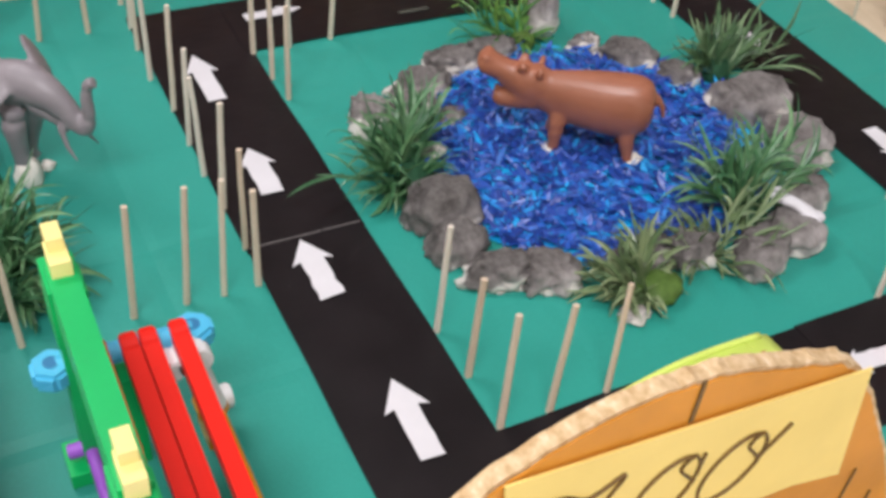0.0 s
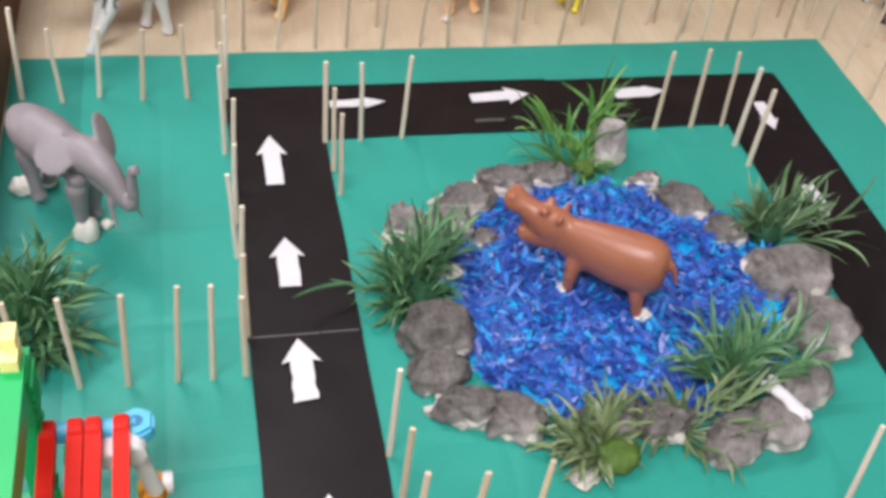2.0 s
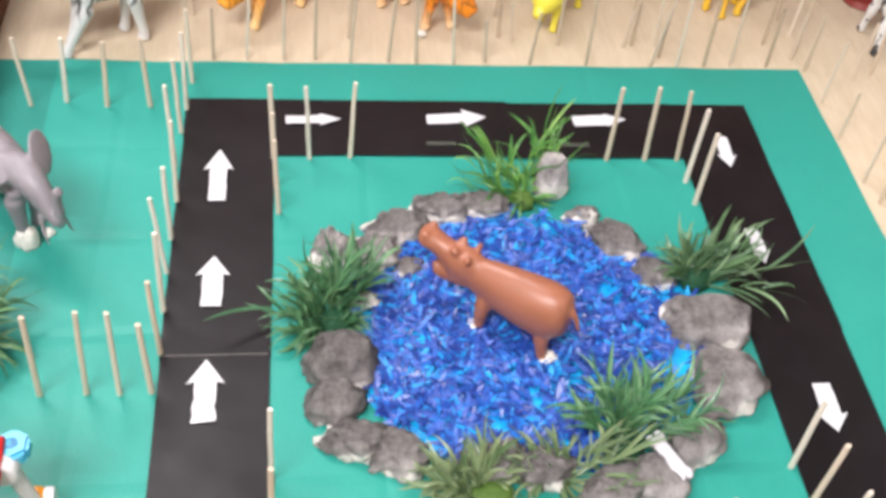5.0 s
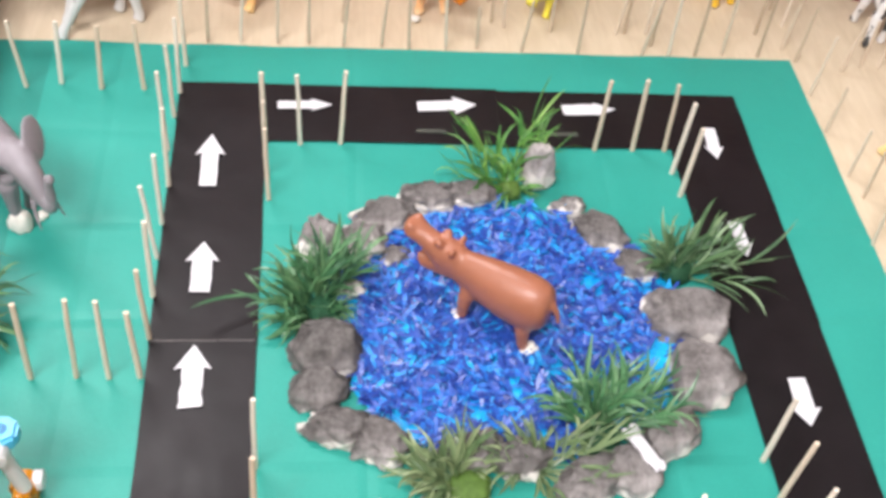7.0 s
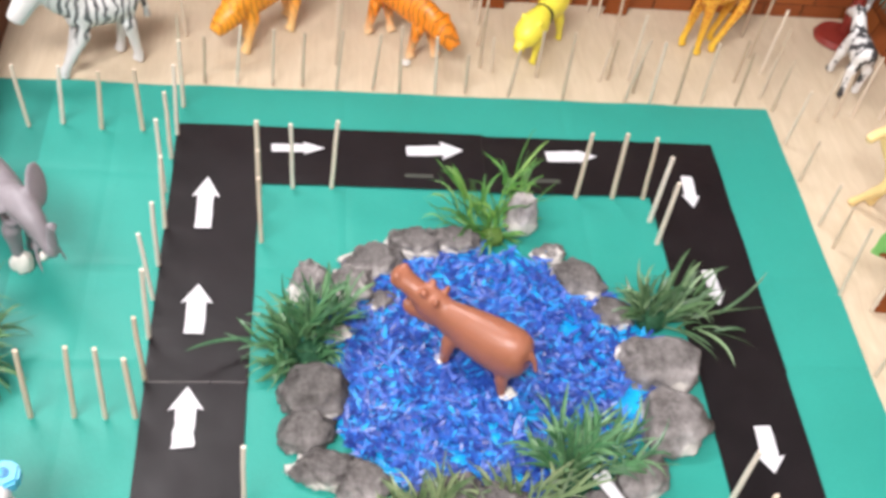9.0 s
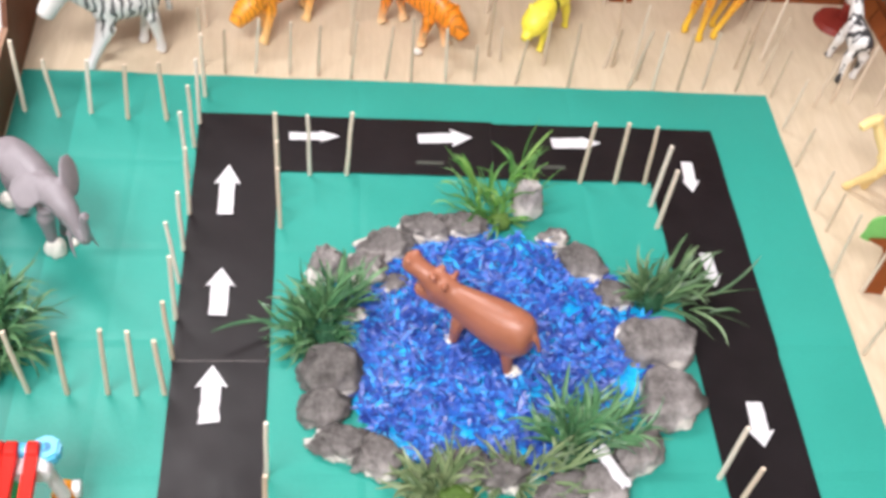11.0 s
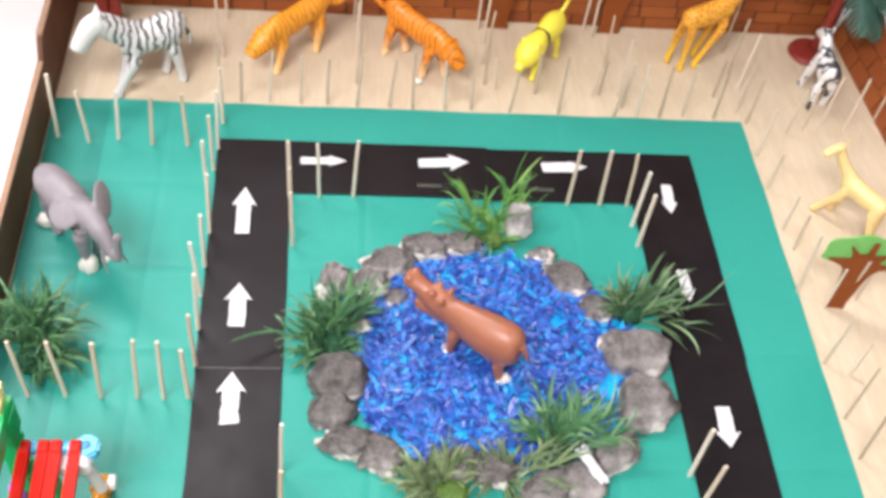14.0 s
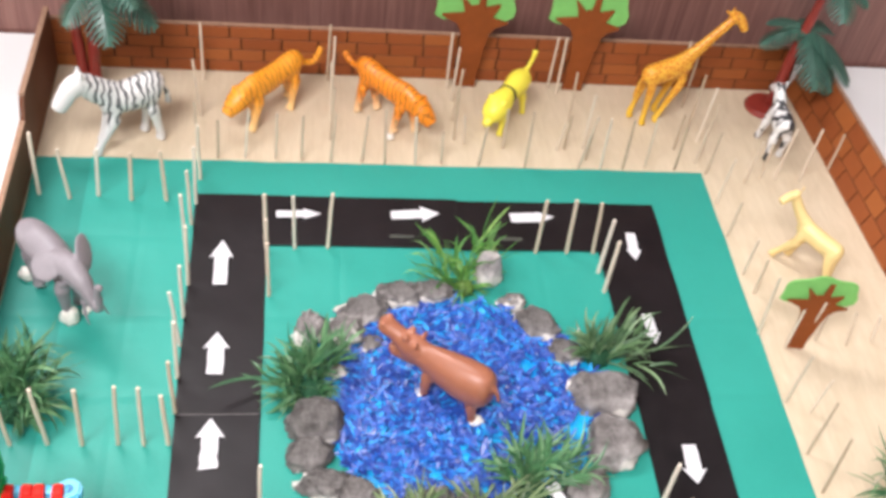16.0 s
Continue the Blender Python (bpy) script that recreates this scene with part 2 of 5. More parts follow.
GRASS_SOFT = leaf("plastic_grass_soft", (0.025, 0.08, 0.034), (0.075, 0.165, 0.06), (0.26, 0.38, 0.20))
GRASS_BRIGHT = leaf("plastic_grass_bright", (0.026, 0.13, 0.03), (0.095, 0.29, 0.045), (0.30, 0.50, 0.12))
GRASS_PALE = leaf("plastic_grass_pale", (0.06, 0.12, 0.05), (0.14, 0.215, 0.09), (0.30, 0.36, 0.19))
PALM_LEAF = leaf("palm_plastic", (0.016, 0.066, 0.046), (0.03, 0.10, 0.072), (0.065, 0.155, 0.115))
MOSS = plain("green_foam_plug", (0.085, 0.155, 0.03), 0.6, 0.3, 0.25, 300, 0.4)
DARK_MOSS = plain("dark_green_foam", (0.018, 0.075, 0.035), 0.7, 0.25, 0.3, 300, 0.5)
SHREDS, AZURE = shreds(), azure()
HIPPO = plain("brown_moulded_plastic", (0.335, 0.122, 0.068), 0.38, 0.6, 0.07, 50, 0.25)
ELEPHANT = plain("grey_moulded_plastic", (0.255, 0.23, 0.25), 0.42, 0.45, 0.10, 90, 0.3)
def pale_front(x0, x1, below, colour):
    def add(m, c):
        c = pale_below(*below, colour)(m, c)
        fac = m.ramp(m.math("MULTIPLY", m.math("SUBTRACT", m.axis("X"), x0), 1.0 / (x1 - x0)), (0.0, 0.0), (1.0, 1.0))
        return m.mix(fac, c, colour)
    return add


ZEBRA = stripes("zebra_plastic", (0.70, 0.68, 0.67), (0.035, 0.035, 0.04), 52, 0.26, 0.38, (0, 8, 0), 7.0, pale_front(0.024, 0.032, (0.026, 0.034), (0.70, 0.68, 0.67)))
TIGER = stripes("tiger_plastic", (0.84, 0.25, 0.012), (0.36, 0.11, 0.012), 66, 0.14, 0.30, (0, 10, 14), 7.0, pale_below(0.0, 0.022, (0.86, 0.62, 0.36)))
TIGER_PALE = stripes("tiger_plastic_pale", (0.85, 0.33, 0.022), (0.45, 0.15, 0.01), 66, 0.06, 0.20, (0, -10, 10), 7.0, pale_below(0.0, 0.03, (0.86, 0.60, 0.28)))
YELLOW = plain("lemon_plastic", (0.84, 0.72, 0.07), 0.38, 0.5, 0.08, 60, 0.1)
PALE_YELLOW = plain("pale_yellow_plastic", (0.80, 0.60, 0.27), 0.4, 0.5, 0.08, 60, 0.1)
GIRAFFE = spots()
COW = patches()
DARK = plain("black_plastic", (0.012, 0.012, 0.014), 0.35, 0.5, 0.2, 80, 0.05)
FOAM_BROWN = plain("brown_foam_sheet", (0.24, 0.062, 0.014), 0.75, 0.2, 0.08, 120, 0.25)
FOAM_GREEN = plain("green_foam_sheet", (0.20, 0.50, 0.14), 0.75, 0.2, 0.06, 120, 0.25)
TRUNK_RED = plain("dark_red_plastic", (0.24, 0.03, 0.022), 0.4, 0.45, 0.12, 120, 0.3)
TOY_RED = plain("red_toy_plastic", (0.78, 0.014, 0.006), 0.5, 0.22, 0.05, 30, 0.03)
TOY_GREEN = plain("green_toy_plastic", (0.003, 0.43, 0.11), 0.42, 0.35, 0.06, 30, 0.03)
TOY_BLUE = plain("sky_blue_toy_plastic", (0.075, 0.46, 0.72), 0.28, 0.55, 0.05, 30, 0.03)
TOY_BLUE_SHADE = plain("shaded_hole_blue", (0.02, 0.17, 0.36), 0.4, 0.5, 0.05, 30, 0.03)
TOY_YELLOW = plain("yellow_toy_plastic", (0.93, 0.80, 0.32), 0.28, 0.55, 0.05, 30, 0.03)
TOY_WHITE = plain("white_toy_plastic", (0.80, 0.79, 0.80), 0.3, 0.5, 0.02, 30, 0.03)
TOY_ORANGE = plain("orange_toy_plastic", (0.86, 0.33, 0.012), 0.28, 0.55, 0.05, 30, 0.03)
TOY_PURPLE = plain("purple_toy_plastic", (0.33, 0.10, 0.58), 0.3, 0.5, 0.05, 30, 0.03)
RUST = plain("orange_brown_print", (0.42, 0.10, 0.01), 0.5, 0.3, 0.1, 100, 0.0)
NEON = plain("neon_lime_plastic", (0.69, 0.84, 0.17), 0.3, 0.5, 0.04, 40, 0.03)
SIGN_FACE = plain("orange_brown_board", (0.66, 0.27, 0.03), 0.6, 0.3, 0.16, 25, 0.2)
SIGN_PAPER = plain("amber_paper", (0.88, 0.66, 0.20), 0.6, 0.3, 0.05, 30, 0.15)
INK = plain("brown_ink", (0.14, 0.075, 0.018), 0.5, 0.3, 0.15, 300, 0.0)
PANEL = panel_wood()


# ---- mesh helpers ----
def thing(name, x=0, y=0, z=0, rz=0, label="", category="", group="", kind=""):
    ob = new(name)
    ob.empty_display_size = 0.01
    ob.matrix_world = pose(x, y, z, 0, 0, rz)
    return tagged(ob, label, category, group, kind)


def part(name, bm, material, parent=None, label="", smooth=False, bevel=0.0):
    """Links a bmesh, or a ready mesh, as one mesh object under a thing or a part."""
    if isinstance(bm, bmesh.types.BMesh):
        if bevel:
            edges = [e for e in bm.edges if len(e.link_faces) == 2 and e.calc_face_angle(0) > 0.6]
            bmesh.ops.bevel(bm, geom=edges, offset=bevel, segments=2, affect="EDGES", clamp_overlap=True)
        bmesh.ops.recalc_face_normals(bm, faces=bm.faces)
        mesh = bpy.data.meshes.new(name)
        bm.to_mesh(mesh)
        bm.free()
        if smooth:
            mesh.shade_smooth()
        mesh.materials.append(material)
    else:
        mesh = bm
    ob = new(name, mesh)
    if parent:
        ob.parent = parent
    return tagged(ob, label)


def box(bm, x0, x1, y0, y1, z0, z1, m=None):
    vs = [bm.verts.new((x, y, z)) for x in (x0, x1) for y in (y0, y1) for z in (z0, z1)]
    for f in ((0, 1, 3, 2), (4, 6, 7, 5), (0, 4, 5, 1), (2, 3, 7, 6), (0, 2, 6, 4), (1, 5, 7, 3)):
        bm.faces.new([vs[i] for i in f])
    if m:
        bmesh.ops.transform(bm, matrix=m, verts=vs)
    return vs


def prism(bm, outline, depth, m=None):
    """An outline in the xy plane, drawn out along z."""
    low = [bm.verts.new((x, y, 0)) for x, y in outline]
    high = [bm.verts.new((x, y, depth)) for x, y in outline]
    bm.faces.new(high)
    bm.faces.new(low[::-1])
    for i in range(len(outline)):
        j = (i + 1) % len(outline)
        bm.faces.new((low[i], low[j], high[j], high[i]))
    if m:
        bmesh.ops.transform(bm, matrix=m, verts=low + high)


def smooth_run(points, steps=4):
    """More points on a smooth curve through the given ones."""
    out = []
    for i in range(len(points) - 1):
        a, b, c, d = (np.array(points[min(len(points) - 1, max(0, k))]) for k in (i - 1, i, i + 1, i + 2))
        for j in range(steps):
            u = j / steps
            out.append(tuple(0.5 * (2 * b + (c - a) * u + (2 * a - 5 * b + 4 * c - d) * u * u + (3 * b - a - 3 * c + d) * u ** 3)))
    return out + [points[-1]]


def tube(bm, points, seg=24):
    """A closed, round-ended tube through points (x, y, z, half width, half height)."""
    points = smooth_run([tuple(p[:4]) + ((p[4] if len(p) > 4 else p[3]),) for p in points])
    pts = [Vector(p[:3]) for p in points]
    rings = []
    for i, p in enumerate(points):
        a, b = pts[max(0, i - 1)], pts[min(len(pts) - 1, i + 1)]
        d = (b - a).normalized()
        side = d.cross(Vector((0, 0, 1)))
        side = side.normalized() if side.length > 0.2 else Vector((0, 1, 0))
        up = side.cross(d).normalized()
        w, h = max(p[3], 0.0003), max(p[4], 0.0003)
        rings.append([bm.verts.new(pts[i] + side * w * math.cos(k * math.tau / seg) + up * h * math.sin(k * math.tau / seg)) for k in range(seg)])
    for r, s in zip(rings, rings[1:]):
        for k in range(seg):
            bm.faces.new((r[k], r[(k + 1) % seg], s[(k + 1) % seg], s[k]))
    bm.faces.new(rings[0][::-1])
    bm.faces.new(rings[-1])


def ball(bm, x, y, z, rx, ry, rz, *turn):
    m = pose(x, y, z, *turn) @ Matrix.Diagonal((rx, ry, rz, 1))
    bmesh.ops.create_uvsphere(bm, u_segments=16, v_segments=10, radius=1, matrix=m)


def rod(bm, a, b, r, seg=16):
    a, b = Vector(a), Vector(b)
    m = Matrix.Translation((a + b) / 2) @ (b - a).to_track_quat("Z", "Y").to_matrix().to_4x4()
    bmesh.ops.create_cone(bm, cap_ends=True, segments=seg, radius1=r, radius2=r, depth=(b - a).length, matrix=m)


def figure(name, tubes, balls, material, x, y, rz, label, category="toy animal", voxel=0.0011, scale=1.0):
    """A moulded toy figure: one closed mesh fused from tubes and balls, facing +x, its feet at z = 0."""
    bm = bmesh.new()
    for t in tubes:
        tube(bm, [tuple(v * scale for v in p) for p in t])
    for b in balls:
        ball(bm, *[v * scale for v in b[:6]], *b[6:])
    ob = part(name, bm, material)
    ob.matrix_world = pose(x, y, 0, 0, 0, rz)
    fuse = ob.modifiers.new("fuse", "REMESH")
    fuse.mode, fuse.voxel_size, fuse.use_smooth_shade = "VOXEL", voxel, True
    soft = ob.modifiers.new("soft", "SMOOTH")
    soft.factor, soft.iterations = 0.5, 8
    return tagged(ob, label, category, "toy zoo animals")


def lie(x, y):
    """The slight waviness of the glued paper, in metres."""
    return 0.00055 * noise.noise(Vector((x * 11, y * 11, 0.3))) + 0.0003 * noise.noise(Vector((x * 31, y * 23, 4.1)))


def sheet(bm, x0, x1, y0, y1, z, thick=0.0006, step=0.008, edge=0.0):
    """A thin paper sheet that follows the waviness; edge: how uneven its cut edges are."""
    nx, ny = max(2, round((x1 - x0) / step)), max(2, round((y1 - y0) / step))
    grid = []
    for i in range(nx + 1):
        row = []
        for j in range(ny + 1):
            x, y = x0 + (x1 - x0) * i / nx, y0 + (y1 - y0) * j / ny
            dx = edge * noise.noise(Vector((y * 22, x0 * 9, 1.7))) if i in (0, nx) else 0
            dy = edge * noise.noise(Vector((x * 22, y0 * 9, 7.7))) if j in (0, ny) else 0
            row.append(bm.verts.new((x + dx, y + dy, z + lie(x, y))))
        grid.append(row)
    faces = [bm.faces.new((grid[i][j], grid[i + 1][j], grid[i + 1][j + 1], grid[i][j + 1])) for i in range(nx) for j in range(ny)]
    made = bmesh.ops.extrude_face_region(bm, geom=faces)
    bmesh.ops.translate(bm, vec=(0, 0, -thick), verts=[v for v in made["geom"] if isinstance(v, bmesh.types.BMVert)])


# ---- the room ----
def room():
    def slab(name, x0, x1, y0, y1, z0, z1, material, label, category):
        bm = bmesh.new()
        box(bm, x0, x1, y0, y1, z0, z1)
        return tagged(part(name, bm, material), label, category, kind="structure")
    slab("floor", -2.2, 2.2, -2.6, 2.0, -0.85, -0.76, FLOOR_TILE, "plain grey floor of the room", "floor")
    slab("ceiling", -2.2, 2.2, -2.6, 2.0, 1.95, 2.05, ROOM_PAINT, "plain off-white ceiling of the room", "ceiling")
    slab("wall_west", -2.3, -2.2, -2.6, 2.0, -0.85, 2.05, ROOM_PAINT, "plain off-white painted wall", "wall")
    slab("wall_east", 2.2, 2.3, -2.6, 2.0, -0.85, 2.05, ROOM_PAINT, "plain off-white painted wall", "wall")
    slab("wall_south", -2.3, 2.3, -2.7, -2.6, -0.85, 2.05, ROOM_PAINT, "plain off-white painted wall", "wall")
    slab("wall_north", -2.3, 2.3, 2.0, 2.1, -0.85, 2.05, ROOM_PAINT, "plain off-white painted wall", "wall")
    screen = thing("wooden_screen", 0, 0.392, -0.76, label="red-brown wood-grain laminate screen behind the white table", category="screen")
    for k in range(2):
        bm = bmesh.new()
        box(bm, -0.85 + k * 1.5, -0.85 + k * 1.5 + 1.498, 0, 0.02, 0, 1.25)
        part("panel", bm, PANEL, screen, bevel=0.001)
    table = thing("table", 0, 0, -0.012, label="white laminate table under the model", category="table")
    bm = bmesh.new()
    box(bm, -1.2, 1.2, -0.75, 0.388, -0.028, 0)
    part("tabletop", bm, WHITE_TABLE, table, bevel=0.003)
    for sx in (-1, 1):
        for yy in (-0.68, 0.32):
            bm = bmesh.new()
            box(bm, sx * 1.12 - 0.025, sx * 1.12 + 0.025, yy - 0.025, yy + 0.025, -0.748, -0.028)
            part("leg", bm, WHITE_TABLE, table)


room()


# ---- the model's base, papers and roads ----
BX0, BX1, BY0, BY1 = -0.333, 0.402, -0.335, 0.334
bm = bmesh.new()
box(bm, BX0, BX1, BY0, BY1, -0.0118, -0.0014)
base_board = tagged(part("base_board", bm, PLY, bevel=0.0008), "bare light plywood base board of the zoo model", "board")

bm = bmesh.new()
sheet(bm, -0.2835, 0.2515, -0.31, 0.2035, 0.0, 0.0008, 0.009, 0.0012)
paper = thing("chart_paper", 0, 0, 0, 0, "teal-green chart paper glued to the plywood base, slightly creased", "paper sheet")
green = part("main_sheet", bm, GREEN, paper)
green.data.shade_smooth()
green.data.set_sharp_from_angle(angle=0.5)


bm = bmesh.new()
sheet(bm, -0.3285, -0.278, -0.31, 0.2035, -0.0006, 0.0006, 0.009, 0.0008)
strip = part("side_strip", bm, GREEN_DULL, paper, "narrow strip of duller green paper")
strip.data.shade_smooth()
strip.data.set_sharp_from_angle(angle=0.5)


def road(x0, x1, y0, y1, lift, seams=(), name="road_strip"):
    bm = bmesh.new()
    sheet(bm, x0, x1, y0, y1, lift, 0.0005, 0.008, 0.0008)
    ob = part(name, bm, BLACK)
    ob.data.shade_smooth()
    ob.data.set_sharp_from_angle(angle=0.5)
    for a, b, c, d in seams:
        bm = bmesh.new()
        box(bm, a, b, c, d, lift - 0.0003, lift + 0.0004)
        part("cut_edge", bm, CUT_EDGE, ob, "thin pale strip along the paper edge")
    return tagged(ob, "black paper road strip glued on the green paper", "paper road", "black paper roads")


road(-0.195, -0.136, -0.061, 0.1615, 0.0011)
road(-0.1945, -0.1365, -0.262, -0.0585, 0.0015, [(-0.1935, -0.158, -0.0588, -0.0581), (-0.157, -0.1375, -0.0586, -0.0580)])
road(-0.1395, 0.022, 0.1035, 0.1605, 0.0014)
road(0.02, 0.1385, 0.1015, 0.1585, 0.0018)
road(0.1365, 0.195, -0.0475, 0.1595, 0.0011)
road(0.1375, 0.194, -0.255, -0.0455, 0.0015)
road(-0.1385, 0.022, -0.258, -0.197, 0.0011)
road(0.020, 0.137, -0.256, -0.1965, 0.0015)


def arrow(x, y, angle, length, shaft, head, ragged=0.0003):
    """A cut paper arrow whose tip lies at (x, y)."""
    hl = length * 0.40
    pts = [(0, 0), (-hl, head / 2), (-hl + 0.0015, shaft / 2)]
    n = 5
    pts += [(-hl - (length - hl) * k / n + random.uniform(-ragged, ragged), shaft / 2 + random.uniform(-ragged, ragged)) for k in range(1, n + 1)]
    pts += [(-length + (length - hl) * k / n + random.uniform(-ragged, ragged), -shaft / 2 + random.uniform(-ragged, ragged)) for k in range(n)]
    pts += [(-hl + 0.0015, -shaft / 2), (-hl, -head / 2)]
    bm = bmesh.new()
    prism(bm, pts, 0.0004)
    ob = part("paper_arrow", bm, WHITE_PAPER)
    ob.matrix_world = pose(x, y, 0.0023, 0, 0, angle)
    return tagged(ob, "white cut-paper arrow glued on the black road", "paper arrow", "white road arrows")


arrow(-0.1705, 0.1075, 90, 0.047, 0.0105, 0.0185)
arrow(-0.1695, 0.0140, 90, 0.0385, 0.0115, 0.0195)
arrow(-0.1698, -0.0620, 91, 0.0405, 0.0115, 0.020, 0.0011)
arrow(-0.1655, -0.157, 88, 0.043, 0.0105, 0.020)
arrow(-0.0925, 0.139, 2, 0.037, 0.0075, 0.0125)
arrow(0.006, 0.142, 4, 0.041, 0.0095, 0.0185)
arrow(0.104, 0.1405, 3, 0.038, 0.0105, 0.0135)
arrow(0.166, 0.092, -92, 0.031, 0.0085, 0.014)
arrow(0.1635, 0.004, -88, 0.030, 0.0085, 0.014)
arrow(0.1665, -0.1195, -92, 0.032, 0.0105, 0.0185, 0.0006)
arrow(0.023, -0.226, 176, 0.030, 0.0095, 0.015)


for x0, x1, y in ((-0.037, -0.017, 0.1150), (0.052, 0.073, 0.1140)):
    bm = bmesh.new()
    sheet(bm, x0, x1, y - 0.0018, y + 0.0018, 0.0021, 0.0003, 0.004, 0.0003)
    tagged(part("tape_strip", bm, TAPE), "short dull strip of clear tape on the road's edge", "tape", "tape strips")


# ---- the card walls with bricks ----
def brick_wall(name, x0, y0, x1, y1, height, lean, label, courses=4, length=0.035, thick=0.004, slope=None):
    """A card wall from (x0, y0) to (x1, y1), its inner face on that line to the right-hand side, with low-relief bricks."""
    run = math.hypot(x1 - x0, y1 - y0)
    wall = thing(name, x0, y0, -0.0012, math.degrees(math.atan2(y1 - y0, x1 - x0)), label, "wall", kind="structure")
    tilt = Matrix.Rotation(lean, 4, "X")
    bm = bmesh.new()
    box(bm, 0, run, 0, thick, 0, height, tilt)
    part("card", bm, MORTAR, wall, bevel=0.0004)
    bm = bmesh.new()
    box(bm, 0, run, 0.0002, thick + 0.0002, height + 0.0002, height + 0.0012, tilt)
    part("top_edge", bm, CARD_TOP, wall, "dull cut cardboard edge")
    ch, gap = height / courses, 0.0011
    shapes = {}
    for c in range(courses):
        a = -length * (0.5 if c % 2 else 0.0) - random.uniform(0, 0.006)
        while a < run:
            b = a + length * random.uniform(0.86, 1.12)
            s, e = max(a, 0) + gap * 0.7, min(b, run) - gap * 0.7
            if e - s > 0.004:
                key = round((e - s) / 0.004)
                if key not in shapes:
                    bm = bmesh.new()
                    box(bm, 0, 1, -0.0007, 0.001, gap * 0.35, ch - gap * 0.35)
                    mesh = bpy.data.meshes.new("brick")
                    bmesh.ops.bevel(bm, geom=bm.edges[:], offset=0.0004, segments=1, affect="EDGES")
                    bm.to_mesh(mesh)
                    bm.free()
                    mesh.materials.append(BRICK)
                    shapes[key] = mesh
                ob = part("brick", shapes[key], None, wall)
                ob.matrix_basis = tilt @ Matrix.Translation((s, 0, c * ch)) @ Matrix.Diagonal((e - s, 1, 1, 1))
            a = b
    return wall


brick_wall("wall_back", -0.331, 0.328, 0.371, 0.3285, 0.049, math.radians(-3), "brown card back wall with drawn brick courses")
brick_wall("wall_right", 0.3705, 0.329, 0.392, -0.06, 0.052, math.radians(-16), "brown card side wall with drawn bricks, leaning outwards", 3, 0.028)
brick_wall("wall_right_front", 0.392, -0.062, 0.398, -0.33, 0.052, math.radians(-16), "brown card side wall with drawn bricks, leaning outwards", 3, 0.028)

wall = thing("wall_left", -0.3295, 0, -0.0012, 0, "dark brown plain card side wall with a pale cut edge", "wall", kind="structure")
bm = bmesh.new()
prism(bm, [(-0.33, 0), (0.327, 0), (0.327, 0.062), (0.25, 0.064), (0.205, 0.061), (0.195, 0.045), (0.05, 0.043), (-0.12, 0.045), (-0.33, 0.043)], 0.004,
      Matrix(((0, 0, -1, 0), (1, 0, 0, 0), (0, 1, 0, 0), (0, 0, 0, 1))))
part("card", bm, CARD_SIDE, wall)
bm = bmesh.new()
for a, b in (((-0.33, 0.0435), (0.195, 0.0455)), ((0.207, 0.0615), (0.327, 0.0635))):
    box(bm, -0.0042, 0.0002, a[0], b[0], a[1] + 0.0002, b[1] + 0.0010)
part("top_edge", bm, CARD_TOP, wall, "dull cut cardboard edge")


# ---- stick fences ----
STICKS, PICKS = [], []
for k in range(10):
    bm = bmesh.new()
    w, d, hgt = random.uniform(0.0014, 0.0017), random.uniform(0.0010, 0.0014), 1.0
    rings = []
    for i, z in enumerate((0, 0.35, 0.7, 1.0)):
        ox, oy, s = random.uniform(-1, 1) * 0.00012 * i, random.uniform(-1, 1) * 0.00012 * i, 1 - 0.05 * i
        rings.append([bm.verts.new((ox + sx * w * s, oy + sy * d * s, z)) for sx, sy in ((-1, -0.5), (-0.5, -1), (0.5, -1), (1, -0.5), (1, 0.5), (0.5, 1), (-0.5, 1), (-1, 0.5))])
    for r, s in zip(rings, rings[1:]):
        for i in range(8):
            bm.faces.new((r[i], r[(i + 1) % 8], s[(i + 1) % 8], s[i]))
    bm.faces.new(rings[-1])
    bm.faces.new(rings[0][::-1])
    mesh = bpy.data.meshes.new("post")
    bm.to_mesh(mesh)
    bm.free()
    mesh.materials.append(BAMBOO if k < 5 else TOOTHPICK)
    (STICKS if k < 5 else PICKS).append(mesh)


def fence(label, posts, tall=0.060, slim=1.0):
    """A row of upright sticks; each post is x, y and, where it is known, its height and lean in degrees."""
    ob = thing("stick_fence", posts[0][0], posts[0][1], 0, 0, label, "fence", "bamboo stick fences")
    for p in posts:
        hgt = p[2] if len(p) > 2 and p[2] else tall + random.uniform(-0.003, 0.003)
        lx, ly = p[3:5] if len(p) > 4 else (random.gauss(0, 1.5), random.gauss(0, 1.5))
        post = part("post", random.choice(STICKS if slim == 1.0 else PICKS), None, ob)
        post.matrix_basis = pose(p[0] - posts[0][0], p[1] - posts[0][1], -0.001, lx, ly, random.uniform(-20, 20)) @ Matrix.Diagonal((slim, slim, hgt + 0.001, 1))
    return ob


PEN = "row of pale bamboo sticks standing in the green paper"
ISLAND = "row of bamboo sticks along the pond island's edge"
DECK = "row of thin bamboo sticks standing in the bare plywood"
fence(PEN, [(-0.3196, 0.159, 0.065, 0, 2), (-0.295, 0.1545, 0.053, 0, -3), (-0.2728, 0.158, 0.051, 0, 4), (-0.2462, 0.1535, 0.052, 0, 3.5), (-0.2185, 0.154, 0.054, 0, -1.5)])
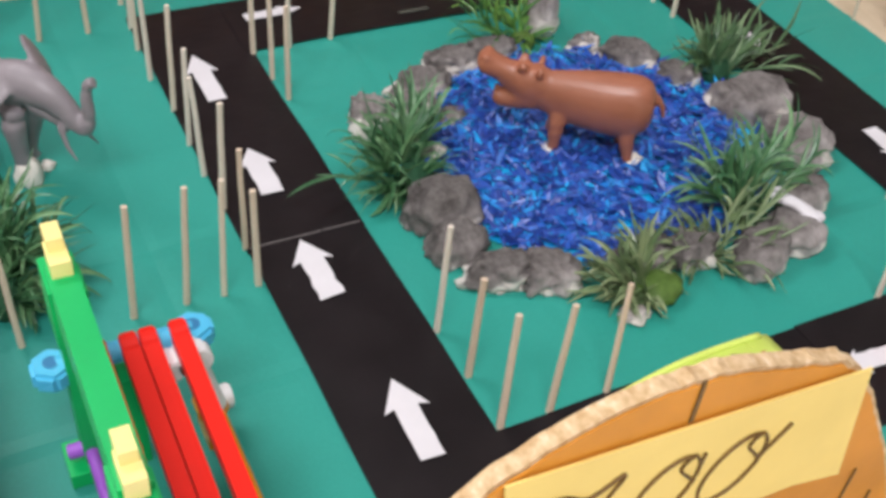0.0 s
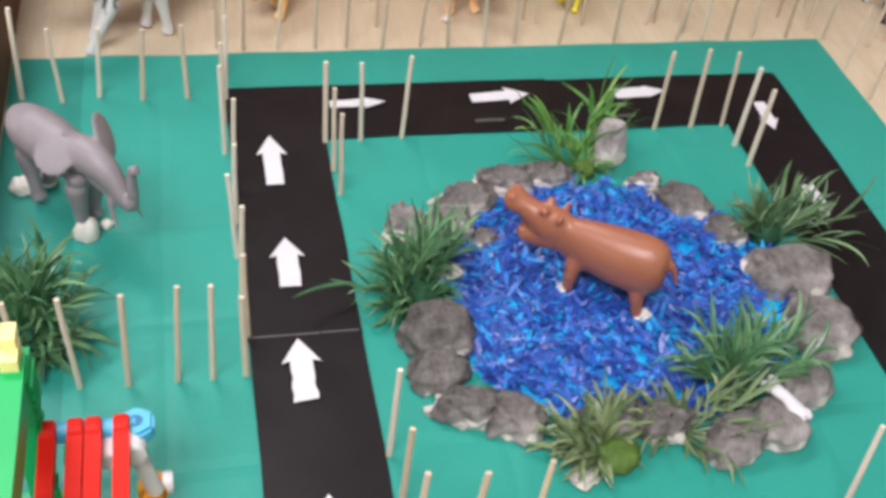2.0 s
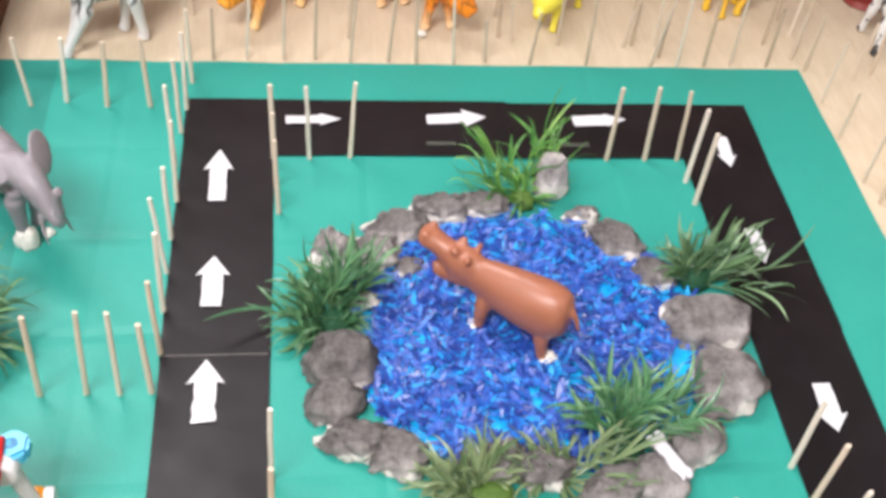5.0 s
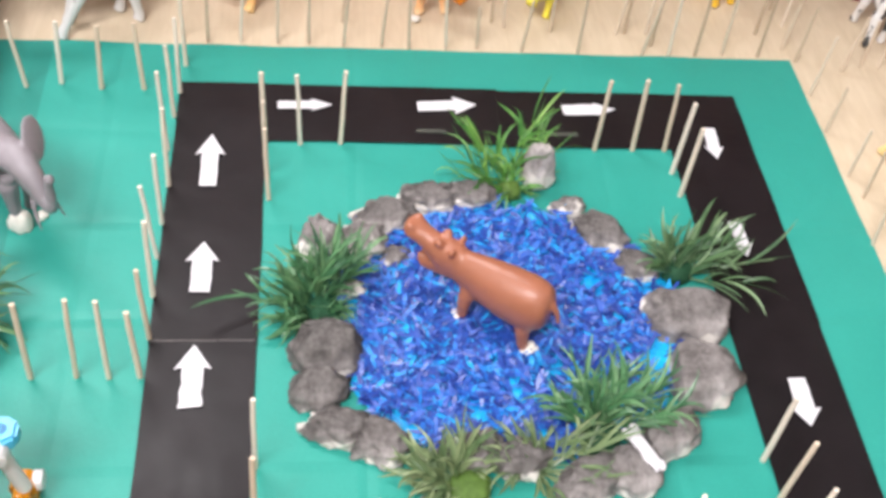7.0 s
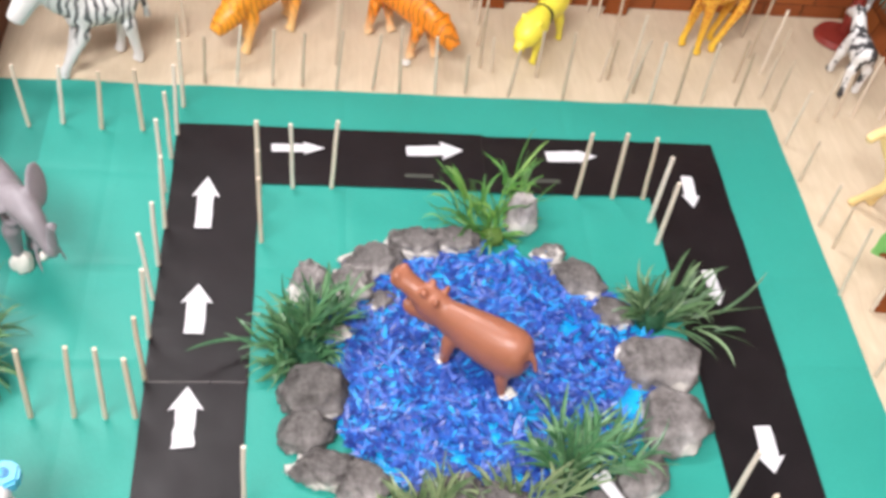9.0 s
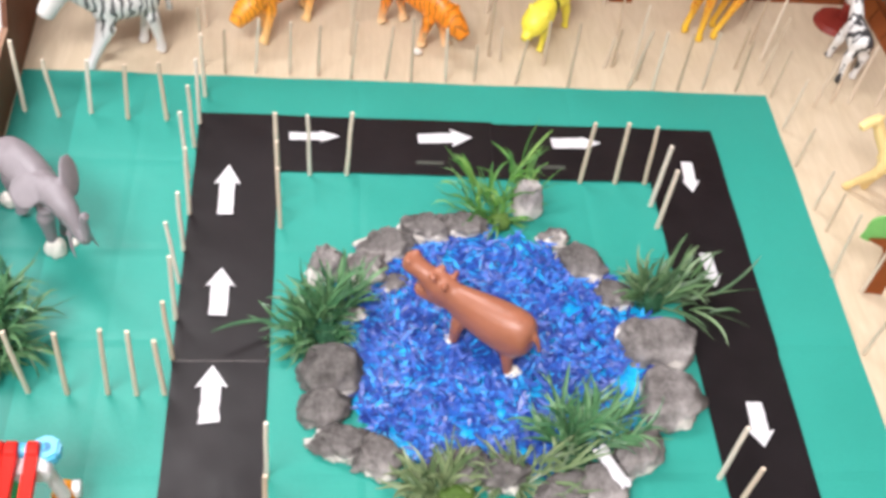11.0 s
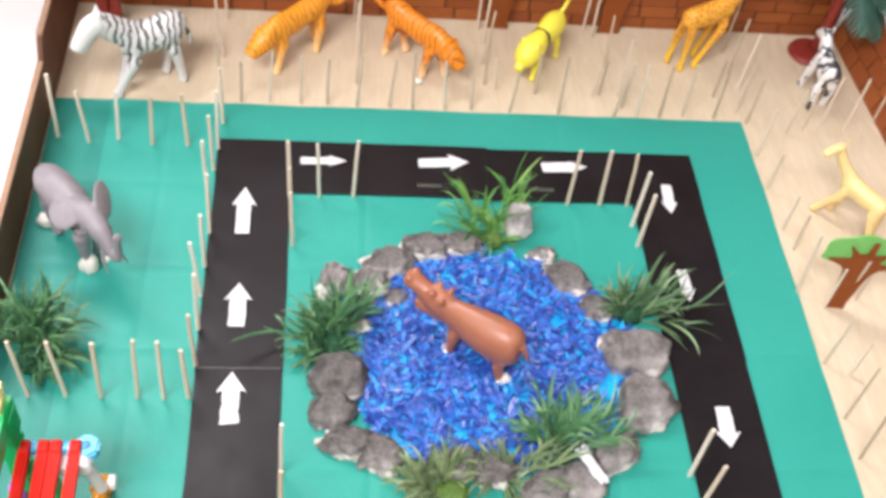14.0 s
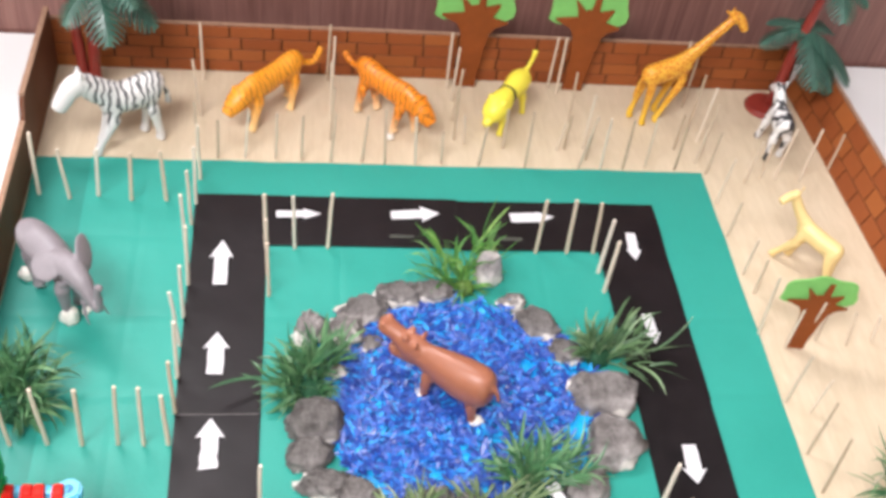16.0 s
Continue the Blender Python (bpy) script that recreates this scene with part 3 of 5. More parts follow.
fence(PEN, [(-0.1945, -0.056), (-0.1955, -0.026), (-0.196, 0.003), (-0.1955, 0.030), (-0.1945, 0.062), (-0.198, 0.095), (-0.1965, 0.127), (-0.1945, 0.150), (-0.193, 0.180)])
fence(PEN, [(-0.322, -0.083, 0.05), (-0.300, -0.0802, 0.061, 0, -1.5), (-0.2758, -0.080, 0.061, 0, -2.5), (-0.2533, -0.081, 0.062, 0, 1.8), (-0.230, -0.0807, 0.064, 0, 3.2), (-0.2132, -0.0815, 0.065, 0, 1.5), (-0.197, -0.081, 0.055, 0, -1)])
fence(ISLAND, [(-0.1330, 0.052, 0.058, 0, -1), (-0.1345, 0.074, 0.06, 0, -1), (-0.1363, 0.101, 0.060, 0, -1), (-0.1138, 0.102, 0.058, 0, -2), (-0.0877, 0.103, 0.061, 0, 1.8)])
fence(ISLAND, [(0.0826, 0.1011, 0.060, 0, -0.5), (0.109, 0.1015, 0.062, 0, -3.5), (0.1313, 0.1013, 0.059, 0, -4.5), (0.132, 0.080, 0.061, 0, 0), (0.133, 0.059, 0.059, 0, -0.5)])
fence(ISLAND, [(0.134, -0.139, 0.057), (0.136, -0.163, 0.057), (0.137, -0.188, 0.058), (0.108, -0.194, 0.058), (0.073, -0.196, 0.06)])
fence(ISLAND, [(-0.1345, -0.1375, 0.061, 0, 1), (-0.1335, -0.166, 0.057, 0, 0.5), (-0.1343, -0.1958, 0.0595, -6, 1), (-0.1110, -0.1960, 0.0565, -5, 5.5), (-0.0833, -0.1968, 0.0545, -9, 9)])
fence(DECK, [(-0.180, 0.208, 0.042, 0, 2), (-0.157, 0.209, 0.052, 0, 4), (-0.131, 0.209, 0.050, 0, 1), (-0.109, 0.209, 0.050), (-0.084, 0.207, 0.054, 0, 3), (-0.057, 0.208, 0.052), (-0.037, 0.206, 0.060, 0, -2.5),
             (-0.010, 0.207, 0.052, 0, -4), (0.013, 0.209, 0.036, 0, -3), (0.046, 0.207, 0.043, 0, 4), (0.088, 0.206, 0.063, 0, -1.5), (0.137, 0.207, 0.060, 0, 6), (0.157, 0.206, 0.058, 0, -2), (0.178, 0.207, 0.056, 0, -1.5),
             (0.199, 0.209, 0.057), (0.227, 0.208, 0.050)], slim=0.72)
fence(DECK, [(0.036, 0.235, 0.033, 0, -5), (0.071, 0.231, 0.043), (0.121, 0.230, 0.032, 0, 5)], slim=0.72)
fence(DECK, [(-0.197, 0.212), (-0.198, 0.262), (-0.199, 0.314)], slim=0.72)
fence(DECK, [(-0.084, 0.235), (-0.083, 0.269), (-0.082, 0.302), (-0.086, 0.319)], slim=0.72)
fence(DECK, [(0.027, 0.240), (0.028, 0.267), (0.030, 0.295), (0.027, 0.315)], slim=0.72)
fence(DECK, [(0.145, 0.232), (0.138, 0.269), (0.133, 0.312), (0.126, 0.320)], slim=0.72)
fence(DECK, [(0.128, 0.232, 0.038), (0.146, 0.218, 0.036), (0.233, 0.236, 0.040), (0.249, 0.217, 0.040), (0.306, 0.199, 0.040)], slim=0.72)
fence(DECK, [(0.256, 0.228), (0.258, 0.248), (0.254, 0.268), (0.255, 0.297), (0.255, 0.322)], slim=0.72)
fence(DECK, [(0.2555, 0.203, 0.05), (0.2555, 0.165, 0.052), (0.255, 0.125, 0.040), (0.257, 0.081, 0.042), (0.2605, 0.060, 0.041), (0.2515, 0.017, 0.066, 0, -4), (0.2545, -0.048, 0.058),
             (0.2565, -0.094, 0.061), (0.2575, -0.126, 0.067, 0, -4), (0.256, -0.17, 0.060), (0.256, -0.21, 0.060)], slim=0.72)
fence(DECK, [(0.289, 0.193, 0.05), (0.320, 0.198, 0.059), (0.343, 0.197, 0.060), (0.376, 0.212, 0.042)], slim=0.72)
fence(DECK, [(0.269, 0.003, 0.046), (0.281, 0.004, 0.056), (0.2975, 0.011, 0.030), (0.322, 0.006, 0.040, 0, -10), (0.344, 0.009, 0.031, 0, -8)], slim=0.72)
fence(DECK, [(0.271, -0.058, 0.039, 0, 4), (0.291, -0.126, 0.034), (0.325, -0.128, 0.045), (0.36, -0.126, 0.045)], slim=0.72)


# ---- the pond ----
def pond_radius(a):
    """The outline of the water sheet, seen from its middle."""
    return 0.099 * (1 + 0.05 * math.cos(2 * a + 0.6) + 0.035 * math.sin(3 * a + 1.1) + 0.012 * math.sin(17 * a) + 0.010 * math.sin(29 * a + 2))


PX, PY = 0.003, -0.042
pond = thing("pond", PX, PY, 0, 0, "pond of bright blue sheet covered with shredded dark-blue film", "pond")
bm = bmesh.new()
centre = bm.verts.new((0, 0, 0.0045))
rings = []
for f, z in ((0.25, 0.0045), (0.5, 0.0042), (0.75, 0.0038), (0.93, 0.003), (1.0, 0.0012)):
    rings.append([bm.verts.new((f * 1.04 * pond_radius(k * math.tau / 120) * math.cos(k * math.tau / 120), f * pond_radius(k * math.tau / 120) * math.sin(k * math.tau / 120), z)) for k in range(120)])
for k in range(120):
    bm.faces.new((centre, rings[0][k], rings[0][(k + 1) % 120]))
    for r, s in zip(rings, rings[1:]):
        bm.faces.new((r[k], s[k], s[(k + 1) % 120], r[(k + 1) % 120]))
part("water_sheet", bm, AZURE, pond, "bright azure crinkled sheet", smooth=True)


def shred_heap(count):
    verts, faces = [], []
    while count:
        a, f = random.uniform(0, math.tau), math.sqrt(random.random())
        x, y = 1.04 * f * pond_radius(a) * math.cos(a), f * pond_radius(a) * math.sin(a)
        drift = noise.noise(Vector((x * 62, y * 62, 2.2)))
        rim = 0.90 - 0.15 * abs(math.cos(a)) + 0.26 * max(0.0, math.cos(a - 3.9)) + 0.18 * noise.noise(Vector((x * 26, y * 26, 8.1)))
        if (drift < -0.06 - 0.26 * (0.8 - f) or f > rim) and random.random() < 0.90:
            continue
        count -= 1
        m = pose(x, y, 0.0046 + random.random() * 0.0036 * (1.1 - f * 0.5), random.gauss(0, 10), random.gauss(0, 10), random.uniform(0, 360))
        ln, w, c = random.uniform(0.0036, 0.0082), random.uniform(0.0008, 0.0017), random.uniform(-0.0012, 0.0016)
        start = len(verts)
        for i, u in enumerate((-1, -0.33, 0.33, 1)):
            bend = c * u * u
            for s in (-1, 1):
                verts.append(tuple(m @ Vector((u * ln, s * w * (1 - 0.8 * u * u), bend))))
        for i in range(3):
            k = start + 2 * i
            faces.append((k, k + 2, k + 3, k + 1))
    mesh = bpy.data.meshes.new("shreds")
    mesh.from_pydata(verts, [], faces)
    mesh.materials.append(SHREDS)
    return mesh


tagged(part("film_litter", shred_heap(6900), None, pond, "glossy dark-blue and violet-blue shredded film"), kind="stuff")


def rock(x, y, rx, ry, rz, turn=0, seed=0, label="grey painted foam stone at the pond's rim", material=None, torn=1.0):
    """A torn lump with a flattish top and blunt facets."""
    bm = bmesh.new()
    bmesh.ops.create_icosphere(bm, subdivisions=4, radius=1)
    shift = Vector((seed * 3.7, seed * 1.9, seed * 0.7))
    for v in bm.verts:
        p = v.co.copy()
        cell = noise.voronoi(p * 1.8 + shift)[0]
        n = noise.fractal(p * 1.4 + shift, 1.0, 2.0, 3) * (0.5 + 0.5 * torn)
        r = noise.fractal(p * 3.6 + shift, 1.0, 2.0, 4) * torn
        fold = abs(noise.noise(p * 2.3 + shift * 2))
        v.co = p * (0.93 + 0.30 * n + 0.075 * r + (0.08 + 0.18 * torn) * (cell[1] - cell[0]) - 0.16 * torn * max(0, 0.22 - fold) / 0.22)
        v.co.z = min(max(v.co.z, -0.3), 0.86 - 0.20 * torn + 0.22 * n + 0.10 * r)
        if v.co.z < 0.05:
            flare = 1.05 + 0.16 * noise.noise(p * 4.2 + shift)
            v.co.x, v.co.y = v.co.x * flare, v.co.y * flare
    bmesh.ops.transform(bm, matrix=Matrix.Rotation(radians(turn), 4, "Z") @ Matrix.Diagonal((rx, ry, rz, 1)), verts=bm.verts)
    ob = part("rock", bm, material or STONE, smooth=True)
    ob.location = (x, y, 0.3 * rz + 0.0005)
    return tagged(ob, label, "rock", "rocks round the pond")


for i, (x, y, rx, ry, rz, turn) in enumerate((
        (-0.0965, -0.069, 0.0215, 0.0185, 0.018, 5), (-0.1025, -0.093, 0.0165, 0.014, 0.013, 20), (-0.092, -0.118, 0.019, 0.012, 0.012, -10), (-0.070, -0.126, 0.015, 0.014, 0.011, -40),
        (-0.024, -0.133, 0.018, 0.012, 0.013, 0), (0.002, -0.138, 0.017, 0.011, 0.013, 10), (0.036, -0.152, 0.020, 0.014, 0.013, 25), (0.060, -0.146, 0.017, 0.016, 0.014, 60),
        (0.085, -0.124, 0.020, 0.014, 0.013, 40), (0.1115, -0.086, 0.0215, 0.0235, 0.016, 0), (0.111, -0.046, 0.028, 0.019, 0.017, -8), (0.071, 0.020, 0.018, 0.014, 0.013, -35),
        (0.089, -0.006, 0.013, 0.012, 0.011, -30), (0.055, 0.044, 0.011, 0.008, 0.008, 0), (-0.034, 0.048, 0.019, 0.014, 0.013, 10), (-0.007, 0.051, 0.017, 0.012, 0.013, 0),
        (-0.062, 0.031, 0.021, 0.014, 0.012, 25), (-0.077, 0.011, 0.019, 0.016, 0.012, 30), (-0.103, 0.013, 0.011, 0.016, 0.017, -15), (-0.058, 0.001, 0.013, 0.007, 0.007, 35),
        (-0.086, -0.024, 0.014, 0.008, 0.008, 5))):
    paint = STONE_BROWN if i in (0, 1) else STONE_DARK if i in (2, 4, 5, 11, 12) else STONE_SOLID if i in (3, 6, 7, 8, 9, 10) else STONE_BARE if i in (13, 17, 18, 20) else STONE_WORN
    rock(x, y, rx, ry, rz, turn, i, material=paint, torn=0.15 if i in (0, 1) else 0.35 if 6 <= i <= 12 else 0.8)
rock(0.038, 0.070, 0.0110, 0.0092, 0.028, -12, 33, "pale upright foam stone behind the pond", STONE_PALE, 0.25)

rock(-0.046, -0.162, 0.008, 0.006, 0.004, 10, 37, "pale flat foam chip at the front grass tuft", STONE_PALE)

bm = bmesh.new()
tube(bm, [(-0.014, 0, 0, 0.003), (-0.008, 0, 0, 0.0045, 0.003), (0, 0, 0.0015, 0.004, 0.003), (0.009, 0, 0, 0.0052, 0.0035), (0.0145, 0, 0, 0.004, 0.003)])
for sx in (-1, 1):
    for sy in (-1, 1):
        ball(bm, sx * 0.0135, sy * 0.0030, 0, 0.0044, 0.0032, 0.0026)
bone = tagged(part("bone", bm, WHITE_PAPER, smooth=True), "white plastic bone lying on the grey stones", "bone")
bone.matrix_world = pose(0.0645, -0.1400, 0.0155, 8, 12, -59) @ Matrix.Scale(0.82, 4)


# ---- plastic grass ----
def blade(verts, faces, root, way, length, width, droop, twist):
    """One curved, folded leaf blade."""
    d = way.normalized()
    side = d.cross(Vector((0, 0, 1)))
    side = (side.normalized() if side.length > 0.05 else Vector((1, 0, 0)))
    side = Matrix.Rotation(twist, 3, d) @ side
    p, start, n = root.copy(), len(verts), 7
    curl = side * random.uniform(-0.22, 0.22)
    for i in range(n):
        w = width * (0.75, 0.95, 1.0, 0.95, 0.8, 0.55, 0.1)[i]
        up = side.cross(d).normalized()
        verts += [tuple(p - side * w), tuple(p - up * w * 0.45), tuple(p + side * w)]
        p = p + d * (length / (n - 1))
        d = (d + Vector((0, 0, -droop)) * (0.2 + 0.32 * i) + curl).normalized()
        if p.z < 0.0035:
            p.z = 0.0035
            d.z = max(d.z, 0.02)
    for i in range(n - 1):
        k = start + 3 * i
        faces += [(k, k + 3, k + 4, k + 1), (k + 1, k + 4, k + 5, k + 2)]


def tuft(x, y, sprigs, material, label, z=0.004, blades=26, size=1.0, plug=True, plug_size=1.0, core=None):
    """A plastic plant of several sprigs; each sprig: heading, rise in degrees, length of its stem, length of its blades."""
    ob = thing("plastic_grass", x, y, 0, 0, label, "plastic plant", "plastic grass tufts")
    for heading, rise, stem, ln, *sparse in sprigs:
        a, b = radians(heading), radians(rise)
        axis = Vector((math.cos(a) * math.cos(b), math.sin(a) * math.cos(b), math.sin(b)))
        verts, faces = [], []
        cross = axis.cross(Vector((0, 0, 1))).normalized()
        over = cross.cross(axis).normalized()
        blade(verts, faces, Vector((0, 0, z)), axis, stem * size * 1.2, 0.0008, 0.02, 0.0)
        for k in range(int((sparse[0] if sparse else blades) * 1.35)):
            u = 0.1 + 0.9 * random.random() ** 0.8
            root = Vector((0, 0, z)) + axis * stem * size * u
            turn = random.uniform(0, math.tau)
            out = cross * math.cos(turn) + over * (math.sin(turn) + 0.35)
            way = (axis * random.uniform(0.6, 1.2) + out * random.uniform(0.35, 0.95) * (1.15 - 0.5 * u)).normalized()
            if way.z < -0.05:
                way.z = abs(way.z) * 0.4
            blade(verts, faces, root, way, ln * size * random.uniform(0.6, 1.2), random.uniform(0.0008, 0.0015), random.choice((-0.10, 0.04, 0.14, 0.28, 0.42)), random.uniform(-0.9, 0.9))
        mesh = bpy.data.meshes.new("sprig")
        mesh.from_pydata(verts, [], faces)
        mesh.materials.append(material)
        part("sprig", mesh, None, ob)
    if plug:
        bm = bmesh.new()
        ball(bm, 0.018 * (plug_size - 1), -0.002 * plug_size, z, 0.009 * plug_size, 0.008 * plug_size, 0.006)
        for v in bm.verts:
            v.co *= 1 + 0.2 * noise.noise(v.co * 200)
        part("foam_plug", bm, MOSS, ob, "yellow-green foam plug", smooth=True)
    if core:
        bm = bmesh.new()
        ball(bm, core[0], core[1], 0.004, core[2], core[2] * 0.9, core[2] * 0.85)
        for v in bm.verts:
            v.co *= 1 + 0.15 * noise.noise(v.co * 220)
        part("foam_core", bm, DARK_MOSS, ob, "dark green foam base", smooth=True)
    return ob


BUSHY = "dark green plastic grass tuft among the pond's stones"
tuft(-0.106, -0.038, [(174, 16, 0.032, 0.034, 4), (140, 42, 0.020, 0.030, 12), (60, 34, 0.030, 0.030), (40, 24, 0.036, 0.030), (222, 12, 0.016, 0.024), (262, 14, 0.014, 0.022), (105, 55, 0.020, 0.028), (195, 45, 0.016, 0.028), (330, 20, 0.012, 0.024), (60, 58, 0.028, 0.032)], GRASS, BUSHY, blades=22, plug=False, core=(0.006, -0.003, 0.0115))
tuft(0.018, 0.060, [(140, 38, 0.034, 0.032), (155, 24, 0.034, 0.030), (174, 12, 0.036, 0.028), (128, 50, 0.024, 0.030), (60, 50, 0.046, 0.034), (48, 40, 0.040, 0.032), (28, 26, 0.030, 0.032), (72, 58, 0.036, 0.034), (100, 40, 0.012, 0.022), (200, 14, 0.014, 0.022), (-20, 14, 0.010, 0.018), (240, 20, 0.008, 0.018)],
     GRASS_BRIGHT, "bright green plastic grass tuft behind the pond", blades=7)
tuft(0.112, -0.014, [(28, 16, 0.040, 0.038, 7), (52, 28, 0.028, 0.036, 8), (4, 12, 0.046, 0.038, 6), (-12, 8, 0.042, 0.034, 6), (110, 50, 0.018, 0.028, 18), (150, 40, 0.012, 0.024, 16), (42, 20, 0.034, 0.030), (15, 22, 0.034, 0.028), (140, 28, 0.014, 0.026), (75, 44, 0.016, 0.028)], GRASS_SOFT, BUSHY, blades=9, size=1.02, plug=False, core=(0.002, 0.004, 0.010))
tuft(0.040, -0.127, [(98, 34, 0.026, 0.030), (58, 36, 0.032, 0.030), (24, 30, 0.040, 0.030), (6, 22, 0.044, 0.028), (135, 30, 0.018, 0.028), (36, 52, 0.026, 0.028), (80, 58, 0.016, 0.028)], GRASS, BUSHY, z=0.008, blades=18, plug=False, core=(0.006, 0.001, 0.0120))
FRONT = "olive-green plastic grass tuft at the pond's front rim"
tuft(-0.033, -0.151, [(172, 12, 0.022, 0.024), (200, 7, 0.018, 0.022), (140, 26, 0.020, 0.026), (235, 5, 0.010, 0.018), (70, 40, 0.016, 0.026), (30, 14, 0.016, 0.022), (100, 52, 0.012, 0.024), (158, 20, 0.024, 0.022), (186, 24, 0.018, 0.022)], GRASS_PALE, FRONT, blades=13, size=0.92, plug_size=1.35)
tuft(0.008, -0.143, [(28, 22, 0.028, 0.028), (8, 16, 0.034, 0.030), (125, 26, 0.014, 0.022), (-18, 10, 0.032, 0.028), (75, 40, 0.010, 0.022), (-40, 8, 0.024, 0.026), (165, 14, 0.024, 0.024), (-70, 8, 0.014, 0.022), (200, 10, 0.014, 0.022)], GRASS_PALE, "olive-green plastic grass tuft spreading over the pond's front stones", blades=9, plug=False)
tuft(-0.303, -0.050, [(62, 42, 0.036, 0.032), (22, 32, 0.034, 0.032), (110, 46, 0.030, 0.032), (-20, 22, 0.024, 0.028), (85, 62, 0.028, 0.032), (150, 38, 0.02, 0.028), (40, 60, 0.030, 0.032), (-60, 18, 0.014, 0.026), (0, 55, 0.02, 0.03)], GRASS, "dark green plastic grass tuft standing in the elephant's pen", blades=22, plug=False, core=(0.003, -0.006, 0.0115))
tuft(0.313, -0.135, [(60, 45, 0.022, 0.032), (120, 45, 0.022, 0.032), (180, 30, 0.020, 0.030), (0, 35, 0.020, 0.030), (90, 65, 0.02, 0.032)], GRASS, "dark green plastic grass tuft standing on the plywood", blades=16, plug=False)


# ---- toy animals ----
def legs(fx, hx, sy, z, r, foot, splay=0.0, swing=(0, 0, 0, 0)):
    out = []
    for (x, s), w in zip(((fx, 1), (fx, -1), (hx, 1), (hx, -1)), swing):
        out.append([(x, s * sy * 0.7, z * 1.12, r * 1.25), (x, s * sy, z * 0.85, r * 1.3), (x + w * 0.4, s * (sy + splay * 0.6), z * 0.55, r * 1.0), (x + w * 0.8, s * (sy + splay), z * 0.25, r * 0.82), (x + w, s * (sy + splay), z * 0.1, r * 0.9), (x + w + foot * 0.4, s * (sy + splay), 0.0, r * 1.1)])
    return out


figure("toy_hippo",
       [[(-0.0475, 0, 0.036, 0.005), (-0.0455, 0, 0.036, 0.0098, 0.0130), (-0.038, 0, 0.0362, 0.0138, 0.0178), (-0.024, 0, 0.0355, 0.0142, 0.0182), (-0.009, 0, 0.0358, 0.0120, 0.0166), (0.004, 0, 0.0366, 0.0095, 0.0140), (0.013, 0, 0.0375, 0.0078, 0.0116), (0.020, 0, 0.0385, 0.0074, 0.0104)],
        [(0.013, 0, 0.0385, 0.0080, 0.0118), (0.021, 0, 0.0405, 0.0088, 0.0120), (0.028, 0, 0.0430, 0.0074, 0.0090), (0.0355, 0, 0.0462, 0.0066, 0.0068), (0.0420, 0, 0.0486, 0.0076, 0.0064), (0.0465, 0, 0.0492, 0.0072, 0.0058), (0.0488, 0, 0.0490, 0.0046, 0.0038)],
        [(0.018, 0, 0.0345, 0.0080, 0.0100), (0.026, 0, 0.0310, 0.0068, 0.0074), (0.0330, 0, 0.0292, 0.0064, 0.0054), (0.0370, 0, 0.0298, 0.0052, 0.0042), (0.0388, 0, 0.0300, 0.0030, 0.0024)],
        [(0.0365, 0.0034, 0.0300, 0.0016), (0.0378, 0.0034, 0.0350, 0.0011)], [(0.0365, -0.0034, 0.0300, 0.0016), (0.0378, -0.0034, 0.0350, 0.0011)],
        [(-0.0465, 0, 0.045, 0.0022), (-0.0510, 0.001, 0.040, 0.0018), (-0.0535, 0.001, 0.032, 0.0014)],
        *legs(0.002, -0.036, 0.0078, 0.025, 0.0037, 0.003, 0.0012, (0.000, 0.004, -0.004, 0.002))],
       [(0.0150, 0.0070, 0.0512, 0.0020, 0.0026, 0.0036, 12, 0, 0), (0.0150, -0.0070, 0.0512, 0.0020, 0.0026, 0.0036, -12, 0, 0), (0.0245, 0.0052, 0.0520, 0.0030, 0.0026, 0.0028), (0.0245, -0.0052, 0.0520, 0.0030, 0.0026, 0.0028),
        (0.0440, 0.0046, 0.0540, 0.0030, 0.0026, 0.0020), (0.0440, -0.0046, 0.0540, 0.0030, 0.0026, 0.0020)],
       HIPPO, -0.0148, -0.0392, 144.5, "glossy brown plastic hippopotamus with open mouth standing in the blue pond", scale=0.97)

